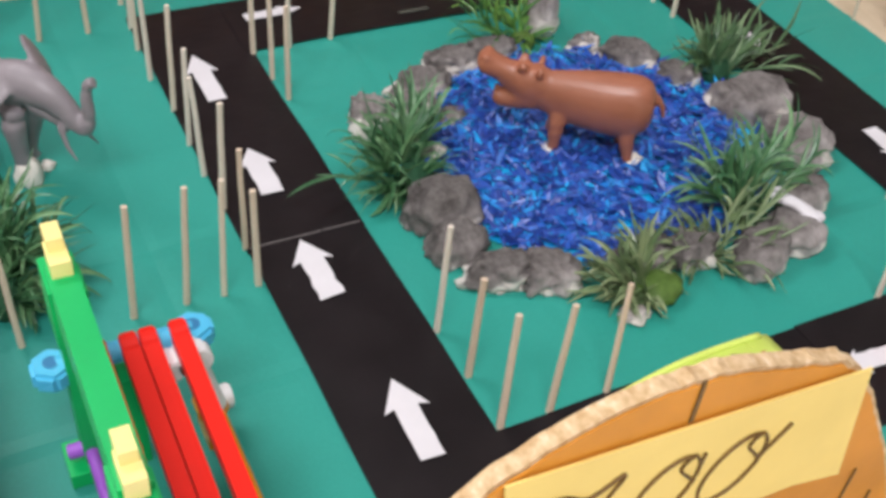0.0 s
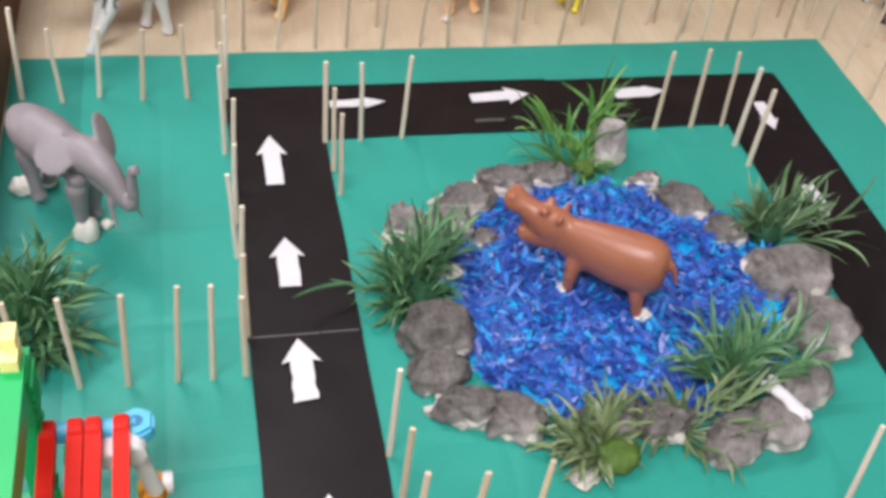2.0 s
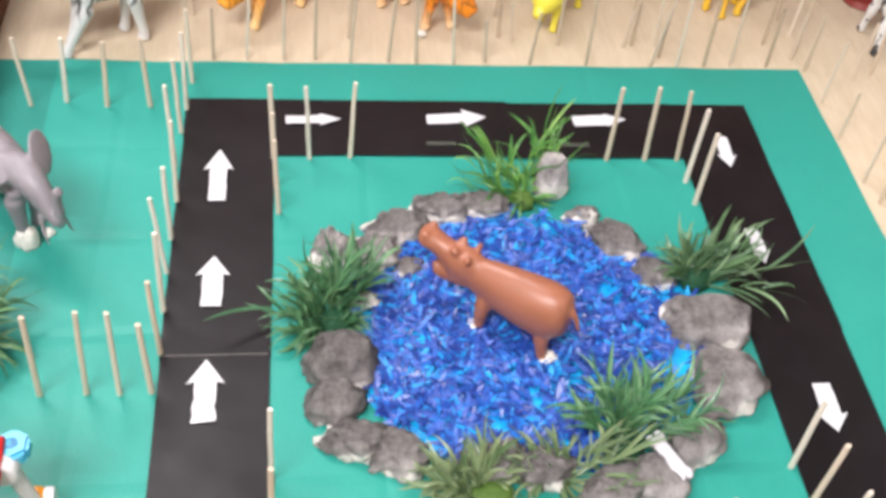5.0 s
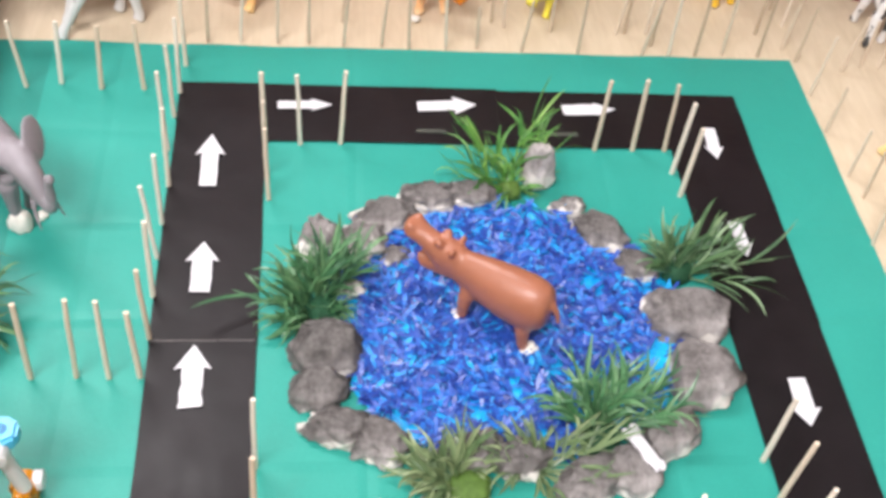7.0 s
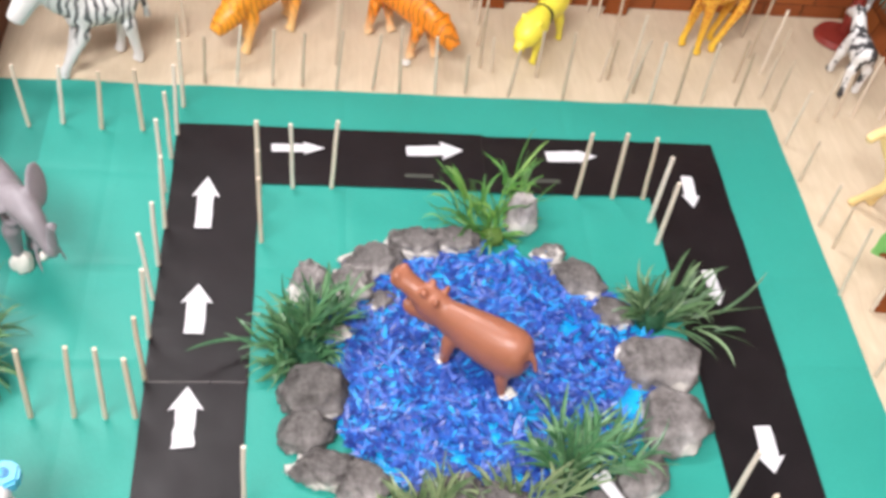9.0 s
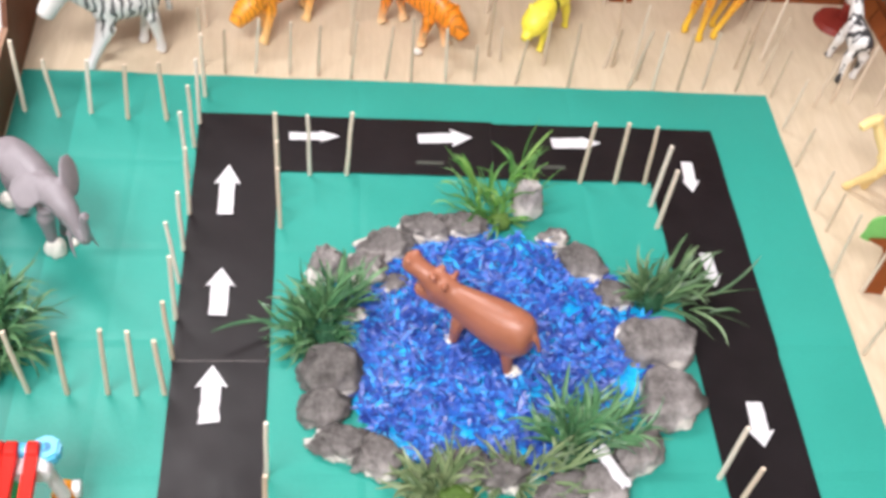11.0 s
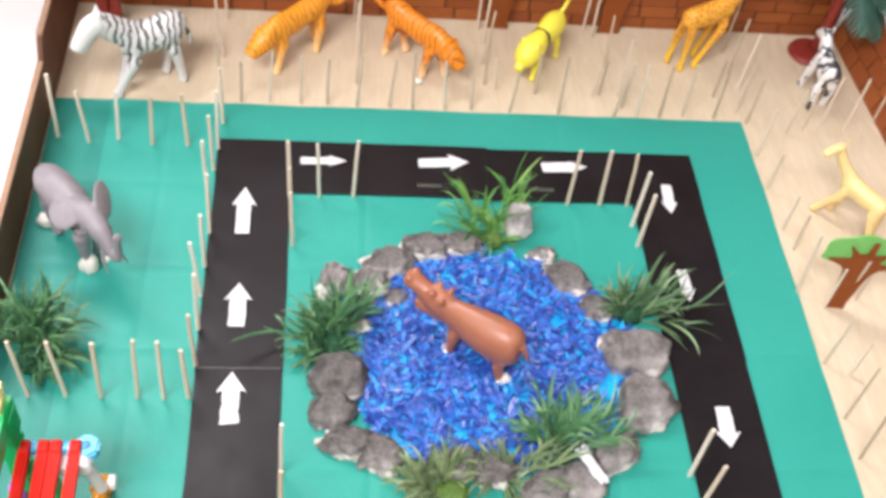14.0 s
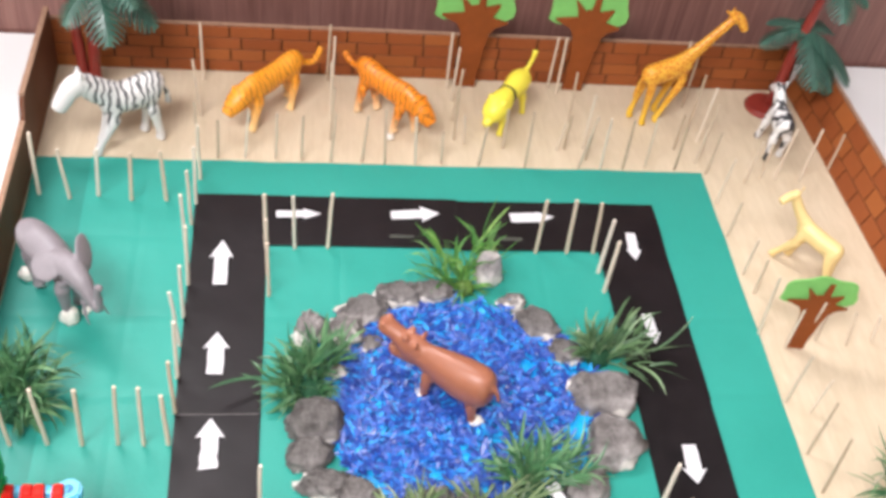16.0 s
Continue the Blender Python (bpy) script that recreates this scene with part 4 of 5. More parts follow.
figure("toy_elephant",
       [[(-0.0425, 0, 0.038, 0.006, 0.008), (-0.038, 0, 0.0405, 0.0110, 0.0135), (-0.024, 0, 0.0420, 0.0132, 0.0158), (-0.006, 0, 0.0425, 0.0128, 0.0150), (0.008, 0, 0.044, 0.0105, 0.0128)],
        [(0.004, 0, 0.046, 0.0098, 0.0118), (0.016, 0, 0.0510, 0.0092, 0.0108), (0.028, 0, 0.0505, 0.0078, 0.0088), (0.038, 0, 0.0450, 0.0058, 0.0066), (0.045, 0, 0.0385, 0.0046, 0.0050), (0.0495, 0, 0.0375, 0.0038), (0.0520, 0, 0.0450, 0.0032), (0.0520, 0, 0.0540, 0.0029), (0.0535, 0, 0.0620, 0.0027), (0.0575, 0, 0.0650, 0.0028)],
        [(0.022, 0, 0.043, 0.0062, 0.0058), (0.034, 0, 0.038, 0.0042, 0.0036), (0.041, 0, 0.0345, 0.0028, 0.0022)],
        [(-0.042, 0, 0.046, 0.0018), (-0.047, 0, 0.034, 0.0013), (-0.048, 0, 0.024, 0.0014)],
        *legs(0.012, -0.031, 0.0062, 0.034, 0.0046, 0.002, 0.0, (-0.006, 0.001, -0.003, 0.004)),
        [(0.038, 0.0046, 0.0385, 0.0019), (0.043, 0.0068, 0.0285, 0.0014), (0.0490, 0.0080, 0.0225, 0.0008)], [(0.038, -0.0046, 0.0385, 0.0019), (0.043, -0.0068, 0.0285, 0.0014), (0.0490, -0.0080, 0.0225, 0.0008)]],
       [(0.015, 0.0130, 0.0565, 0.0160, 0.0018, 0.0100, -32, -14, 148), (0.006, -0.0125, 0.0520, 0.0125, 0.0115, 0.0017, 42, 8, 8),
        (0.034, 0.0056, 0.0500, 0.0018, 0.0014, 0.0014), (0.034, -0.0056, 0.0500, 0.0018, 0.0014, 0.0014)],
       ELEPHANT, -0.2805, 0.0410, -50, "grey plastic elephant with tusks standing on white clay pads").location.z = 0.0045

figure("toy_zebra",
       [[(-0.031, 0, 0.045, 0.006), (-0.026, 0, 0.0465, 0.0108, 0.0135), (-0.010, 0, 0.0440, 0.0118, 0.0130), (0.006, 0, 0.044, 0.0105, 0.012), (0.014, 0, 0.046, 0.008, 0.010)],
        [(0.006, 0, 0.047, 0.0090, 0.0120), (0.018, 0, 0.056, 0.0074, 0.0104), (0.026, 0, 0.063, 0.0070, 0.0092), (0.033, 0, 0.064, 0.0074, 0.0086), (0.041, 0, 0.055, 0.0066, 0.0072), (0.047, 0, 0.046, 0.0056, 0.0060)],
        [(-0.030, 0, 0.049, 0.0022), (-0.035, 0, 0.040, 0.0022), (-0.036, 0, 0.028, 0.0026)],
        *legs(0.008, -0.022, 0.0065, 0.036, 0.0040, 0.003, 0.0006, (0.016, 0.008, -0.004, 0.004))],
       [(0.028, 0.004, 0.073, 0.0022, 0.0018, 0.0052), (0.028, -0.004, 0.073, 0.0022, 0.0018, 0.0052)],
       ZEBRA, -0.258, 0.226, 205, "white plastic zebra with black stripes standing on the plywood", scale=1.09)


def big_cat(material, x, y, rz, label, tail_up=0.012, scale=1.0):
    return figure("toy_tiger",
                  [[(-0.032, 0, 0.035, 0.004, 0.005), (-0.027, 0, 0.0375, 0.0084, 0.0112), (-0.012, 0, 0.0355, 0.0080, 0.0100), (0.004, 0, 0.0335, 0.0082, 0.0110), (0.014, 0, 0.0345, 0.0076, 0.0104), (0.022, 0, 0.033, 0.0064, 0.0080)],
                   [(0.020, 0, 0.033, 0.0082, 0.0088), (0.029, 0, 0.029, 0.0086, 0.0082), (0.036, 0, 0.0245, 0.0066, 0.0062), (0.0405, 0, 0.0215, 0.0048, 0.0044)],
                   [(-0.030, 0, 0.039, 0.0028), (-0.038, 0.002, 0.034, 0.0026), (-0.046, 0.004, 0.033, 0.0024), (-0.053, 0.004, 0.033 + tail_up, 0.0026)],
                   *legs(0.013, -0.024, 0.0056, 0.029, 0.0036, 0.005, 0.001, (0.007, -0.004, 0.005, -0.004))],
                  [(0.027, 0.0062, 0.0365, 0.0018, 0.0022, 0.0028), (0.027, -0.0062, 0.0365, 0.0018, 0.0022, 0.0028)],
                  material, x, y, rz, label, scale=scale)


big_cat(TIGER_PALE, -0.140, 0.266, 223, "orange plastic tiger with faint stripes standing on the plywood", 0.010, 1.14)
big_cat(TIGER, -0.030, 0.261, -42, "orange plastic tiger with dark stripes standing on the plywood", 0.006, 1.14)
figure("toy_big_cat",
       [[(-0.031, 0, 0.036, 0.005), (-0.027, 0, 0.0365, 0.0092, 0.0100), (-0.017, 0, 0.0365, 0.0108, 0.0116), (-0.006, 0, 0.0350, 0.0094, 0.0102), (0.001, 0, 0.0335, 0.0084, 0.0092), (0.010, 0, 0.0315, 0.0112, 0.0112), (0.020, 0, 0.0285, 0.0118, 0.0112), (0.028, 0, 0.0255, 0.0094, 0.0086), (0.032, 0, 0.0240, 0.0050, 0.0046)],
        [(-0.028, 0, 0.042, 0.0026), (-0.034, 0.001, 0.048, 0.0022), (-0.038, 0.002, 0.056, 0.0022), (-0.0395, 0.002, 0.062, 0.0032)],
        [(0.027, 0, 0.0255, 0.0060, 0.0052), (0.034, 0, 0.0205, 0.0046, 0.0042), (0.037, 0, 0.0190, 0.0030)],
        *legs(0.014, -0.020, 0.0064, 0.024, 0.0032, 0.004, 0.001, (0.004, -0.003, -0.004, 0.004))],
       [(0.019, 0.0078, 0.0390, 0.0018, 0.0024, 0.0026), (0.019, -0.0078, 0.0390, 0.0018, 0.0024, 0.0026)],
       YELLOW, 0.075, 0.266, 232, "plump lemon-yellow plastic toy animal with a black band round its body", scale=0.98)
bm = bmesh.new()
bmesh.ops.create_cone(bm, cap_ends=False, segments=24, radius1=1, radius2=1, depth=0.0035)
band = tagged(part("black_band", bm, DARK, smooth=True), "black band round the yellow toy", "band")
band.matrix_world = pose(0.0744, 0.2652, 0.0328, 0, 0, 232) @ pose(0, 0, 0, 0, 84, 0) @ Matrix.Diagonal((0.0098, 0.0090, 1, 1))
band.modifiers.new("thick", "SOLIDIFY").thickness = 0.05

figure("toy_giraffe",
       [[(-0.026, 0, 0.048, 0.004), (-0.021, 0, 0.0485, 0.0082, 0.0092), (-0.006, 0, 0.0505, 0.0088, 0.0100), (0.010, 0, 0.054, 0.0080, 0.0104), (0.018, 0, 0.0575, 0.0056, 0.0076)],
        [(0.010, 0, 0.056, 0.0070, 0.0090), (0.024, 0, 0.068, 0.0046, 0.0058), (0.040, 0, 0.083, 0.0038, 0.0045), (0.052, 0, 0.094, 0.0038, 0.0043)],
        [(0.049, 0, 0.0960, 0.0042, 0.0050), (0.055, -0.001, 0.0950, 0.0046, 0.0050), (0.0595, -0.004, 0.0890, 0.0040, 0.0042), (0.0615, -0.006, 0.0835, 0.0034, 0.0034)],
        [(-0.026, 0, 0.050, 0.0018), (-0.030, 0, 0.038, 0.0014), (-0.030, 0, 0.028, 0.0022)],
        *legs(0.011, -0.019, 0.0055, 0.045, 0.0031, 0.003, 0.001, (-0.010, -0.017, -0.006, -0.001))],
       [(0.051, 0.0035, 0.1015, 0.0012, 0.0012, 0.0035), (0.051, -0.0035, 0.1015, 0.0012, 0.0012, 0.0035), (0.048, 0.006, 0.097, 0.0015, 0.003, 0.0018), (0.048, -0.006, 0.097, 0.0015, 0.003, 0.0018)],
       GIRAFFE, 0.226, 0.283, 19, "orange-yellow plastic giraffe with brown spots standing on the plywood", scale=1.07)

figure("toy_cow",
       [[(-0.022, 0, 0.036, 0.005), (-0.018, 0, 0.0365, 0.009, 0.010), (-0.004, 0, 0.036, 0.0098, 0.0108), (0.010, 0, 0.037, 0.008, 0.009)],
        [(0.006, 0, 0.039, 0.0068, 0.0082), (0.016, 0, 0.047, 0.0052, 0.0068), (0.022, 0, 0.051, 0.005, 0.006), (0.030, 0, 0.046, 0.0042, 0.0046), (0.035, 0, 0.042, 0.0036, 0.0036)],
        *legs(0.008, -0.016, 0.006, 0.030, 0.0036, 0.002, 0.001, (0.005, -0.004, -0.003, 0.003))],
       [(0.020, 0.004, 0.058, 0.0018, 0.0016, 0.004), (0.020, -0.004, 0.058, 0.0018, 0.0016, 0.004)],
       COW, 0.3265, 0.243, 88, "small white plastic foal with dark patches by the red palm", scale=1.0)

figure("toy_giraffe",
       [[(-0.026, 0, 0.036, 0.004), (-0.021, 0, 0.036, 0.0072, 0.008), (-0.004, 0, 0.037, 0.0076, 0.0085), (0.010, 0, 0.040, 0.0070, 0.008), (0.016, 0, 0.042, 0.0052, 0.006)],
        [(0.010, 0, 0.042, 0.0058, 0.0068), (0.021, 0.001, 0.052, 0.0044, 0.005), (0.029, 0.002, 0.063, 0.004, 0.0045)],
        [(0.028, 0.000, 0.065, 0.0045, 0.0048), (0.032, 0.008, 0.063, 0.004, 0.004), (0.034, 0.015, 0.060, 0.0034, 0.0034)],
        *legs(0.010, -0.020, 0.005, 0.033, 0.0036, 0.003, 0.001, (0.014, 0.006, -0.006, -0.002))],
       [(0.026, 0.004, 0.070, 0.0013, 0.0018, 0.003), (0.028, -0.005, 0.068, 0.0013, 0.0018, 0.003)],
       PALE_YELLOW, 0.309, 0.088, 129, "pale yellow plastic baby giraffe standing on the plywood")


def clay(x, y, r, label):
    bm = bmesh.new()
    bmesh.ops.create_icosphere(bm, subdivisions=3, radius=1)
    for v in bm.verts:
        v.co *= 1 + 0.3 * noise.noise(v.co * 1.8 + Vector((x * 90, y * 90, 0)))
        v.co.z = max(v.co.z, -0.3) * 0.55
    bmesh.ops.scale(bm, vec=(r, r * 0.85, r), verts=bm.verts)
    ob = part("clay_blob", bm, GLUE, smooth=True)
    ob.location = (x, y, 0.0015)
    return tagged(ob, label, "modelling clay", "white clay lumps")


for x, y, r in ((0.0150, -0.0682, 0.0056), (0.0115, -0.0712, 0.0036), (-0.0225, -0.0440, 0.0050)):
    ob = clay(x, y, r, "white clay lump holding the hippopotamus's foot")
    ob.location.z = 0.0062
for x, y, r, tall, name in ((-0.2760, 0.0262, 0.0068, 3.0, "front"), (-0.2655, 0.0345, 0.0036, 1.6, "front"), (-0.3125, 0.0685, 0.0065, 2.0, "hind"), (-0.2990, 0.0745, 0.0055, 2.0, "hind")):
    lump = clay(x, y, r, "white clay lump under the elephant's " + name + " foot")
    lump.scale.z = tall
    lump.location.z = 0.0005 + 0.3 * 0.55 * r * tall
clay(-0.031, 0.239, 0.004, "white clay lump under the tiger's front paw")


# ---- foam trees and palms ----
def foam_tree(x, y, rz, scale, label, spread=1.0):
    tree = thing("foam_tree", x, y, 0, rz, label, "foam tree", "cut-out foam trees")
    upright = Matrix(((1, 0, 0, 0), (0, 0, -1, 0), (0, 1, 0, 0), (0, 0, 0, 1)))
    crown = [(-0.047, 0.0860), (-0.037, 0.0810), (0.0, 0.0790), (0.038, 0.0815), (0.046, 0.0860)]
    for k in range(1, 32):
        a = k * math.pi / 32
        r = 1 + 0.05 * math.cos(7 * a + 0.9) + 0.03 * math.sin(3 * a)
        crown.append((0.0475 * r * math.cos(a), 0.0890 + 0.041 * r * math.sin(a) ** 0.8))
    bm = bmesh.new()
    prism(bm, crown, 0.002, upright @ Matrix.Diagonal((scale * spread, scale, scale, 1)))
    part("crown", bm, FOAM_GREEN, tree, "light green foam sheet", bevel=0.0003)
    trunk = [(-0.0130, -0.001), (-0.0114, 0.012), (-0.0116, 0.034), (-0.0135, 0.056), (-0.0150, 0.069), (-0.0200, 0.0775), (-0.0390, 0.0870), (-0.0380, 0.0890), (-0.0130, 0.0915), (-0.0150, 0.1000), (-0.0195, 0.1110), (-0.0180, 0.1115), (-0.0055, 0.0995),
             (0.0020, 0.1010), (0.0040, 0.1210), (0.0105, 0.1210), (0.0112, 0.0985), (0.0280, 0.1025), (0.0288, 0.1010), (0.0212, 0.0866), (0.0395, 0.0815), (0.0403, 0.0795), (0.0260, 0.0740), (0.0200, 0.0660), (0.0165, 0.050), (0.0150, 0.034), (0.0120, 0.012), (0.0130, -0.001)]
    bm = bmesh.new()
    prism(bm, trunk, 0.002, Matrix.Translation((0, -0.0022, 0)) @ upright @ Matrix.Diagonal((scale * spread, scale, scale, 1)))
    part("trunk", bm, FOAM_BROWN, tree, "brown foam sheet", bevel=0.0003)
    return tree


foam_tree(0.0445, 0.3215, 0, 0.9, "flat foam tree with brown trunk against the brick wall", 0.86)
foam_tree(0.1495, 0.3215, -2, 0.9, "flat foam tree with brown trunk against the brick wall", 0.86)
foam_tree(0.2765, 0.006, -6, 0.62, "small flat foam tree with brown trunk standing on the plywood")


def palm(x, y, trunks, crown, fronds, label, disc=0.0):
    ob = thing("toy_palm", x, y, 0, 0, label, "toy palm", "plastic palms")
    for dx, dy, lx, ly in trunks:
        bm = bmesh.new()
        n = 9
        pts = []
        for k in range(n):
            u = k / (n - 1)
            pts.append((dx + lx * u * u, dy + ly * u, crown * u, 0.0052 - 0.0016 * u + (0.0006 if k % 2 else 0)))
        tube(bm, pts, 12)
        part("trunk", bm, TRUNK_RED, ob, "dark red ringed plastic trunk", smooth=True)
    if disc:
        bm = bmesh.new()
        bmesh.ops.create_cone(bm, cap_ends=True, segments=32, radius1=disc, radius2=disc * 0.86, depth=0.005, matrix=Matrix.Translation((-0.007, -0.002, 0.002)))
        part("base_disc", bm, TRUNK_RED, ob, "dark red round plastic foot", bevel=0.0006)
    tx0, ty0, lean_x, lean_y = trunks[0]
    for tier, heading, rise, ln in fronds:
        a = radians(heading)
        bm = bmesh.new()
        d = Vector((math.cos(a) * math.cos(radians(rise)), math.sin(a) * math.cos(radians(rise)), math.sin(radians(rise))))
        side = Vector((-math.sin(a), math.cos(a), 0))
        u0 = tier / crown
        p, n = Vector((tx0 + lean_x * u0 * u0, ty0 + lean_y * u0, tier)), 11
        step = ln / n
        for k in range(n):
            u = k / (n - 1)
            w = ln * 0.26 * math.sin(math.pi * min(1, 0.16 + 0.80 * u)) ** 0.8 + 0.002
            up = side.cross(d).normalized()
            for s in (-1, 1):
                droop = Vector((0, 0, -w * 0.45))
                tip = p + d * (step * 0.4 + w * 0.52) + side * s * w + droop
                waist = p + d * (w * 0.24) + side * s * w * 0.55 + droop * 0.45
                outline = [p - d * step * 0.1, p + d * step * 1.02, waist + d * step * 0.62, tip + d * step * 0.12, tip - d * step * 0.12, waist - d * step * 0.10]
                vs = [bm.verts.new(v) for v in outline]
                ws = [bm.verts.new(v - up * 0.0007) for v in outline]
                bm.faces.new(vs)
                bm.faces.new(ws[::-1])
                for i in range(6):
                    bm.faces.new((vs[i], ws[i], ws[(i + 1) % 6], vs[(i + 1) % 6]))
            p = p + d * step
            d = (d + Vector((0, 0, -0.10))).normalized()
        bmesh.ops.recalc_face_normals(bm, faces=bm.faces)
        part("frond", bm, PALM_LEAF, ob)
    return ob


palm(-0.291, 0.296, [(0, 0, 0.012, 0.000), (-0.010, 0.002, -0.006, 0.002)], 0.112, [(0.112, -20, -8, 0.062), (0.112, -75, -14, 0.058), (0.112, -130, -8, 0.048), (0.112, 30, 5, 0.06), (0.112, 85, 15, 0.05), (0.112, 160, 0, 0.05), (0.116, -50, 25, 0.055), (0.116, 60, 40, 0.055)],
     "toy palm with dark red trunks and blue-green plastic fronds")
palm(0.347, 0.303, [(0, 0, 0.012, 0.002)], 0.150, [(0.088, -80, -14, 0.058), (0.090, -18, -14, 0.074), (0.090, 178, -2, 0.044), (0.090, 45, 5, 0.06), (0.090, 115, 5, 0.045), (0.090, -48, -24, 0.066),
                                                   (0.148, -90, 0, 0.050), (0.148, -30, 0, 0.042), (0.148, 180, 5, 0.05), (0.148, 40, 15, 0.06), (0.148, 110, 15, 0.055)],
     "tall toy palm with dark red trunk and two frond tiers", 0.020)


# ---- the building-toy frame ----
toy = thing("toy_climbing_frame", -0.268, -0.197, 0, 0, "climbing frame of bright plastic building-toy parts standing on the green paper", "climbing frame")
OX, OY = -0.268, -0.197


def toy_box(name, x0, x1, y0, y1, z0, z1, material, label="", bevel=0.0012):
    bm = bmesh.new()
    box(bm, x0 - OX, x1 - OX, y0 - OY, y1 - OY, z0, z1)
    return part(name, bm, material, toy, label, bevel=bevel)


def toy_rod(name, a, b, r, material, label="", seg=20, bevel=0.0006):
    bm = bmesh.new()
    rod(bm, (a[0] - OX, a[1] - OY, a[2]), (b[0] - OX, b[1] - OY, b[2]), r, seg)
    return part(name, bm, material, toy, label, bevel=bevel)


toy_box("top_beam", -0.2897, -0.2803, -0.243, -0.148, 0.086, 0.1025, TOY_GREEN, "bright green beam", 0.004)
for y in (-0.150, -0.239):
    post = toy_box("upright", -0.2900, -0.2812, y - 0.006, y + 0.007, 0.0, 0.087, TOY_GREEN, "green ribbed upright", 0.002)
    for k in range(7):
        toy_box("rib", -0.2814, -0.2798, y - 0.005, y + 0.006, 0.018 + k * 0.0105, 0.023 + k * 0.0105, TOY_GREEN, "", 0.0005).parent = post
    head = toy_box("beam_head", -0.2910, -0.2798, y - 0.010, y + 0.008, 0.074, 0.0995, TOY_GREEN, "green ribbed beam end", 0.004)
    for k in range(4):
        toy_box("head_rib", -0.2800, -0.2786, y - 0.008, y + 0.006, 0.0755 + k * 0.0056, 0.0785 + k * 0.0056, TOY_GREEN, "", 0.0005).parent = head
    toy_box("clip", -0.2884, -0.2818, y - 0.007, y + 0.005, 0.1005, 0.1085, TOY_YELLOW, "yellow clip", 0.0015)
    toy_box("clip", -0.2878, -0.2824, y - 0.001, y + 0.008, 0.1065, 0.1135, TOY_YELLOW, "pale yellow clip", 0.0015)
    low = (-0.150 - y) * 0.07
    toy_rod("axle", (-0.2930, y, 0.0555 - low), (-0.244, y, 0.0555 - low), 0.0042, TOY_BLUE, "pale blue axle")
    for x in (-0.2940, -0.2445):
        bm = bmesh.new()
        rod(bm, (x - OX, y - OY, 0.0505 - low), (x - OX, y - OY, 0.0590 - low), 0.0084, 6)
        nut = part("hex_nut", bm, TOY_BLUE, toy, "sky-blue hexagonal nut", bevel=0.0015)
        # Solid disc on the nut; its dark blue paints the shade inside the hole.
        hub = toy_rod("nut_hub", (x, y, 0.0586 - low), (x, y, 0.0593 - low), 0.0032, TOY_BLUE_SHADE, "dark blue disc painted as the shade in the hub hole")
        hub.parent = nut
    toy_rod("white_joint", (-0.2475, y - 0.013, 0.052 - low), (-0.2475, y - 0.001, 0.052 - low), 0.0068, TOY_WHITE, "white joint")
    toy_rod("white_joint", (-0.2560, y - 0.013, 0.050 - low), (-0.2560, y - 0.002, 0.050 - low), 0.005, TOY_WHITE, "white joint")
for x in (-0.2782, -0.2676, -0.2608, -0.2500):
    bar = toy_box("red_bar", x - 0.0031, x + 0.0031, -0.250, -0.150, 0.0563, 0.0623, TOY_RED, "glossy red bar", 0.0012)
    for y in (-0.1525, -0.2475):
        bar_end = toy_rod("bar_end", (x - 0.0029, y, 0.0592), (x + 0.0029, y, 0.0592), 0.0052, TOY_RED, "rounded red bar end")
        bar_end.parent = bar
    bar.matrix_basis = Matrix.Translation((0, -0.150 - OY, 0.0592)) @ Matrix.Rotation(0.07, 4, "X") @ Matrix.Translation((0, 0.150 + OY, -0.0592))
toy_rod("slant_strut", (-0.2470, -0.155, 0.052), (-0.2395, -0.158, 0.020), 0.0036, TOY_WHITE, "white slanting strut")
toy_rod("low_rail", (-0.2412, -0.255, 0.017), (-0.2412, -0.156, 0.017), 0.0042, TOY_ORANGE, "orange rail")
toy_rod("rail_end", (-0.2412, -0.158, 0.017), (-0.2412, -0.149, 0.017), 0.0062, TOY_ORANGE, "orange socket")
toy_rod("rail_cap", (-0.2375, -0.152, 0.017), (-0.2325, -0.152, 0.017), 0.005, TOY_WHITE, "white cap")
toy_rod("low_rail", (-0.2870, -0.250, 0.013), (-0.2870, -0.155, 0.013), 0.0025, TOY_PURPLE, "purple rail")
toy_rod("rail_end", (-0.2955, -0.153, 0.013), (-0.2865, -0.153, 0.013), 0.0030, TOY_PURPLE, "purple elbow")
toy_box("foot", -0.2965, -0.2775, -0.160, -0.143, 0.0, 0.007, TOY_GREEN, "green foot", 0.001)
toy_box("foot", -0.2965, -0.2775, -0.250, -0.233, 0.0, 0.007, TOY_GREEN, "green foot", 0.001)
toy_box("block", -0.2735, -0.2665, -0.158, -0.147, 0.0, 0.048, TOY_GREEN, "green block", 0.001)
toy_box("block", -0.2735, -0.2665, -0.246, -0.236, 0.0, 0.048, TOY_GREEN, "green block", 0.001)
for y in (-0.150, -0.239):
    toy_box("foot", -0.245, -0.2375, y - 0.012, y + 0.004, 0.0, 0.0125, TOY_ORANGE, "orange foot", 0.001)


# ---- the entrance sign ----
SX, SY = -0.153, -0.292
sign = thing("entrance_sign", SX, SY, 0, 0, "arched cardboard entrance board with an amber paper name strip", "sign board")
stand = Matrix(((1, 0, 0, 0), (0, 0, -1, 0), (0, 1, 0, 0), (0, 0, 0, 1)))


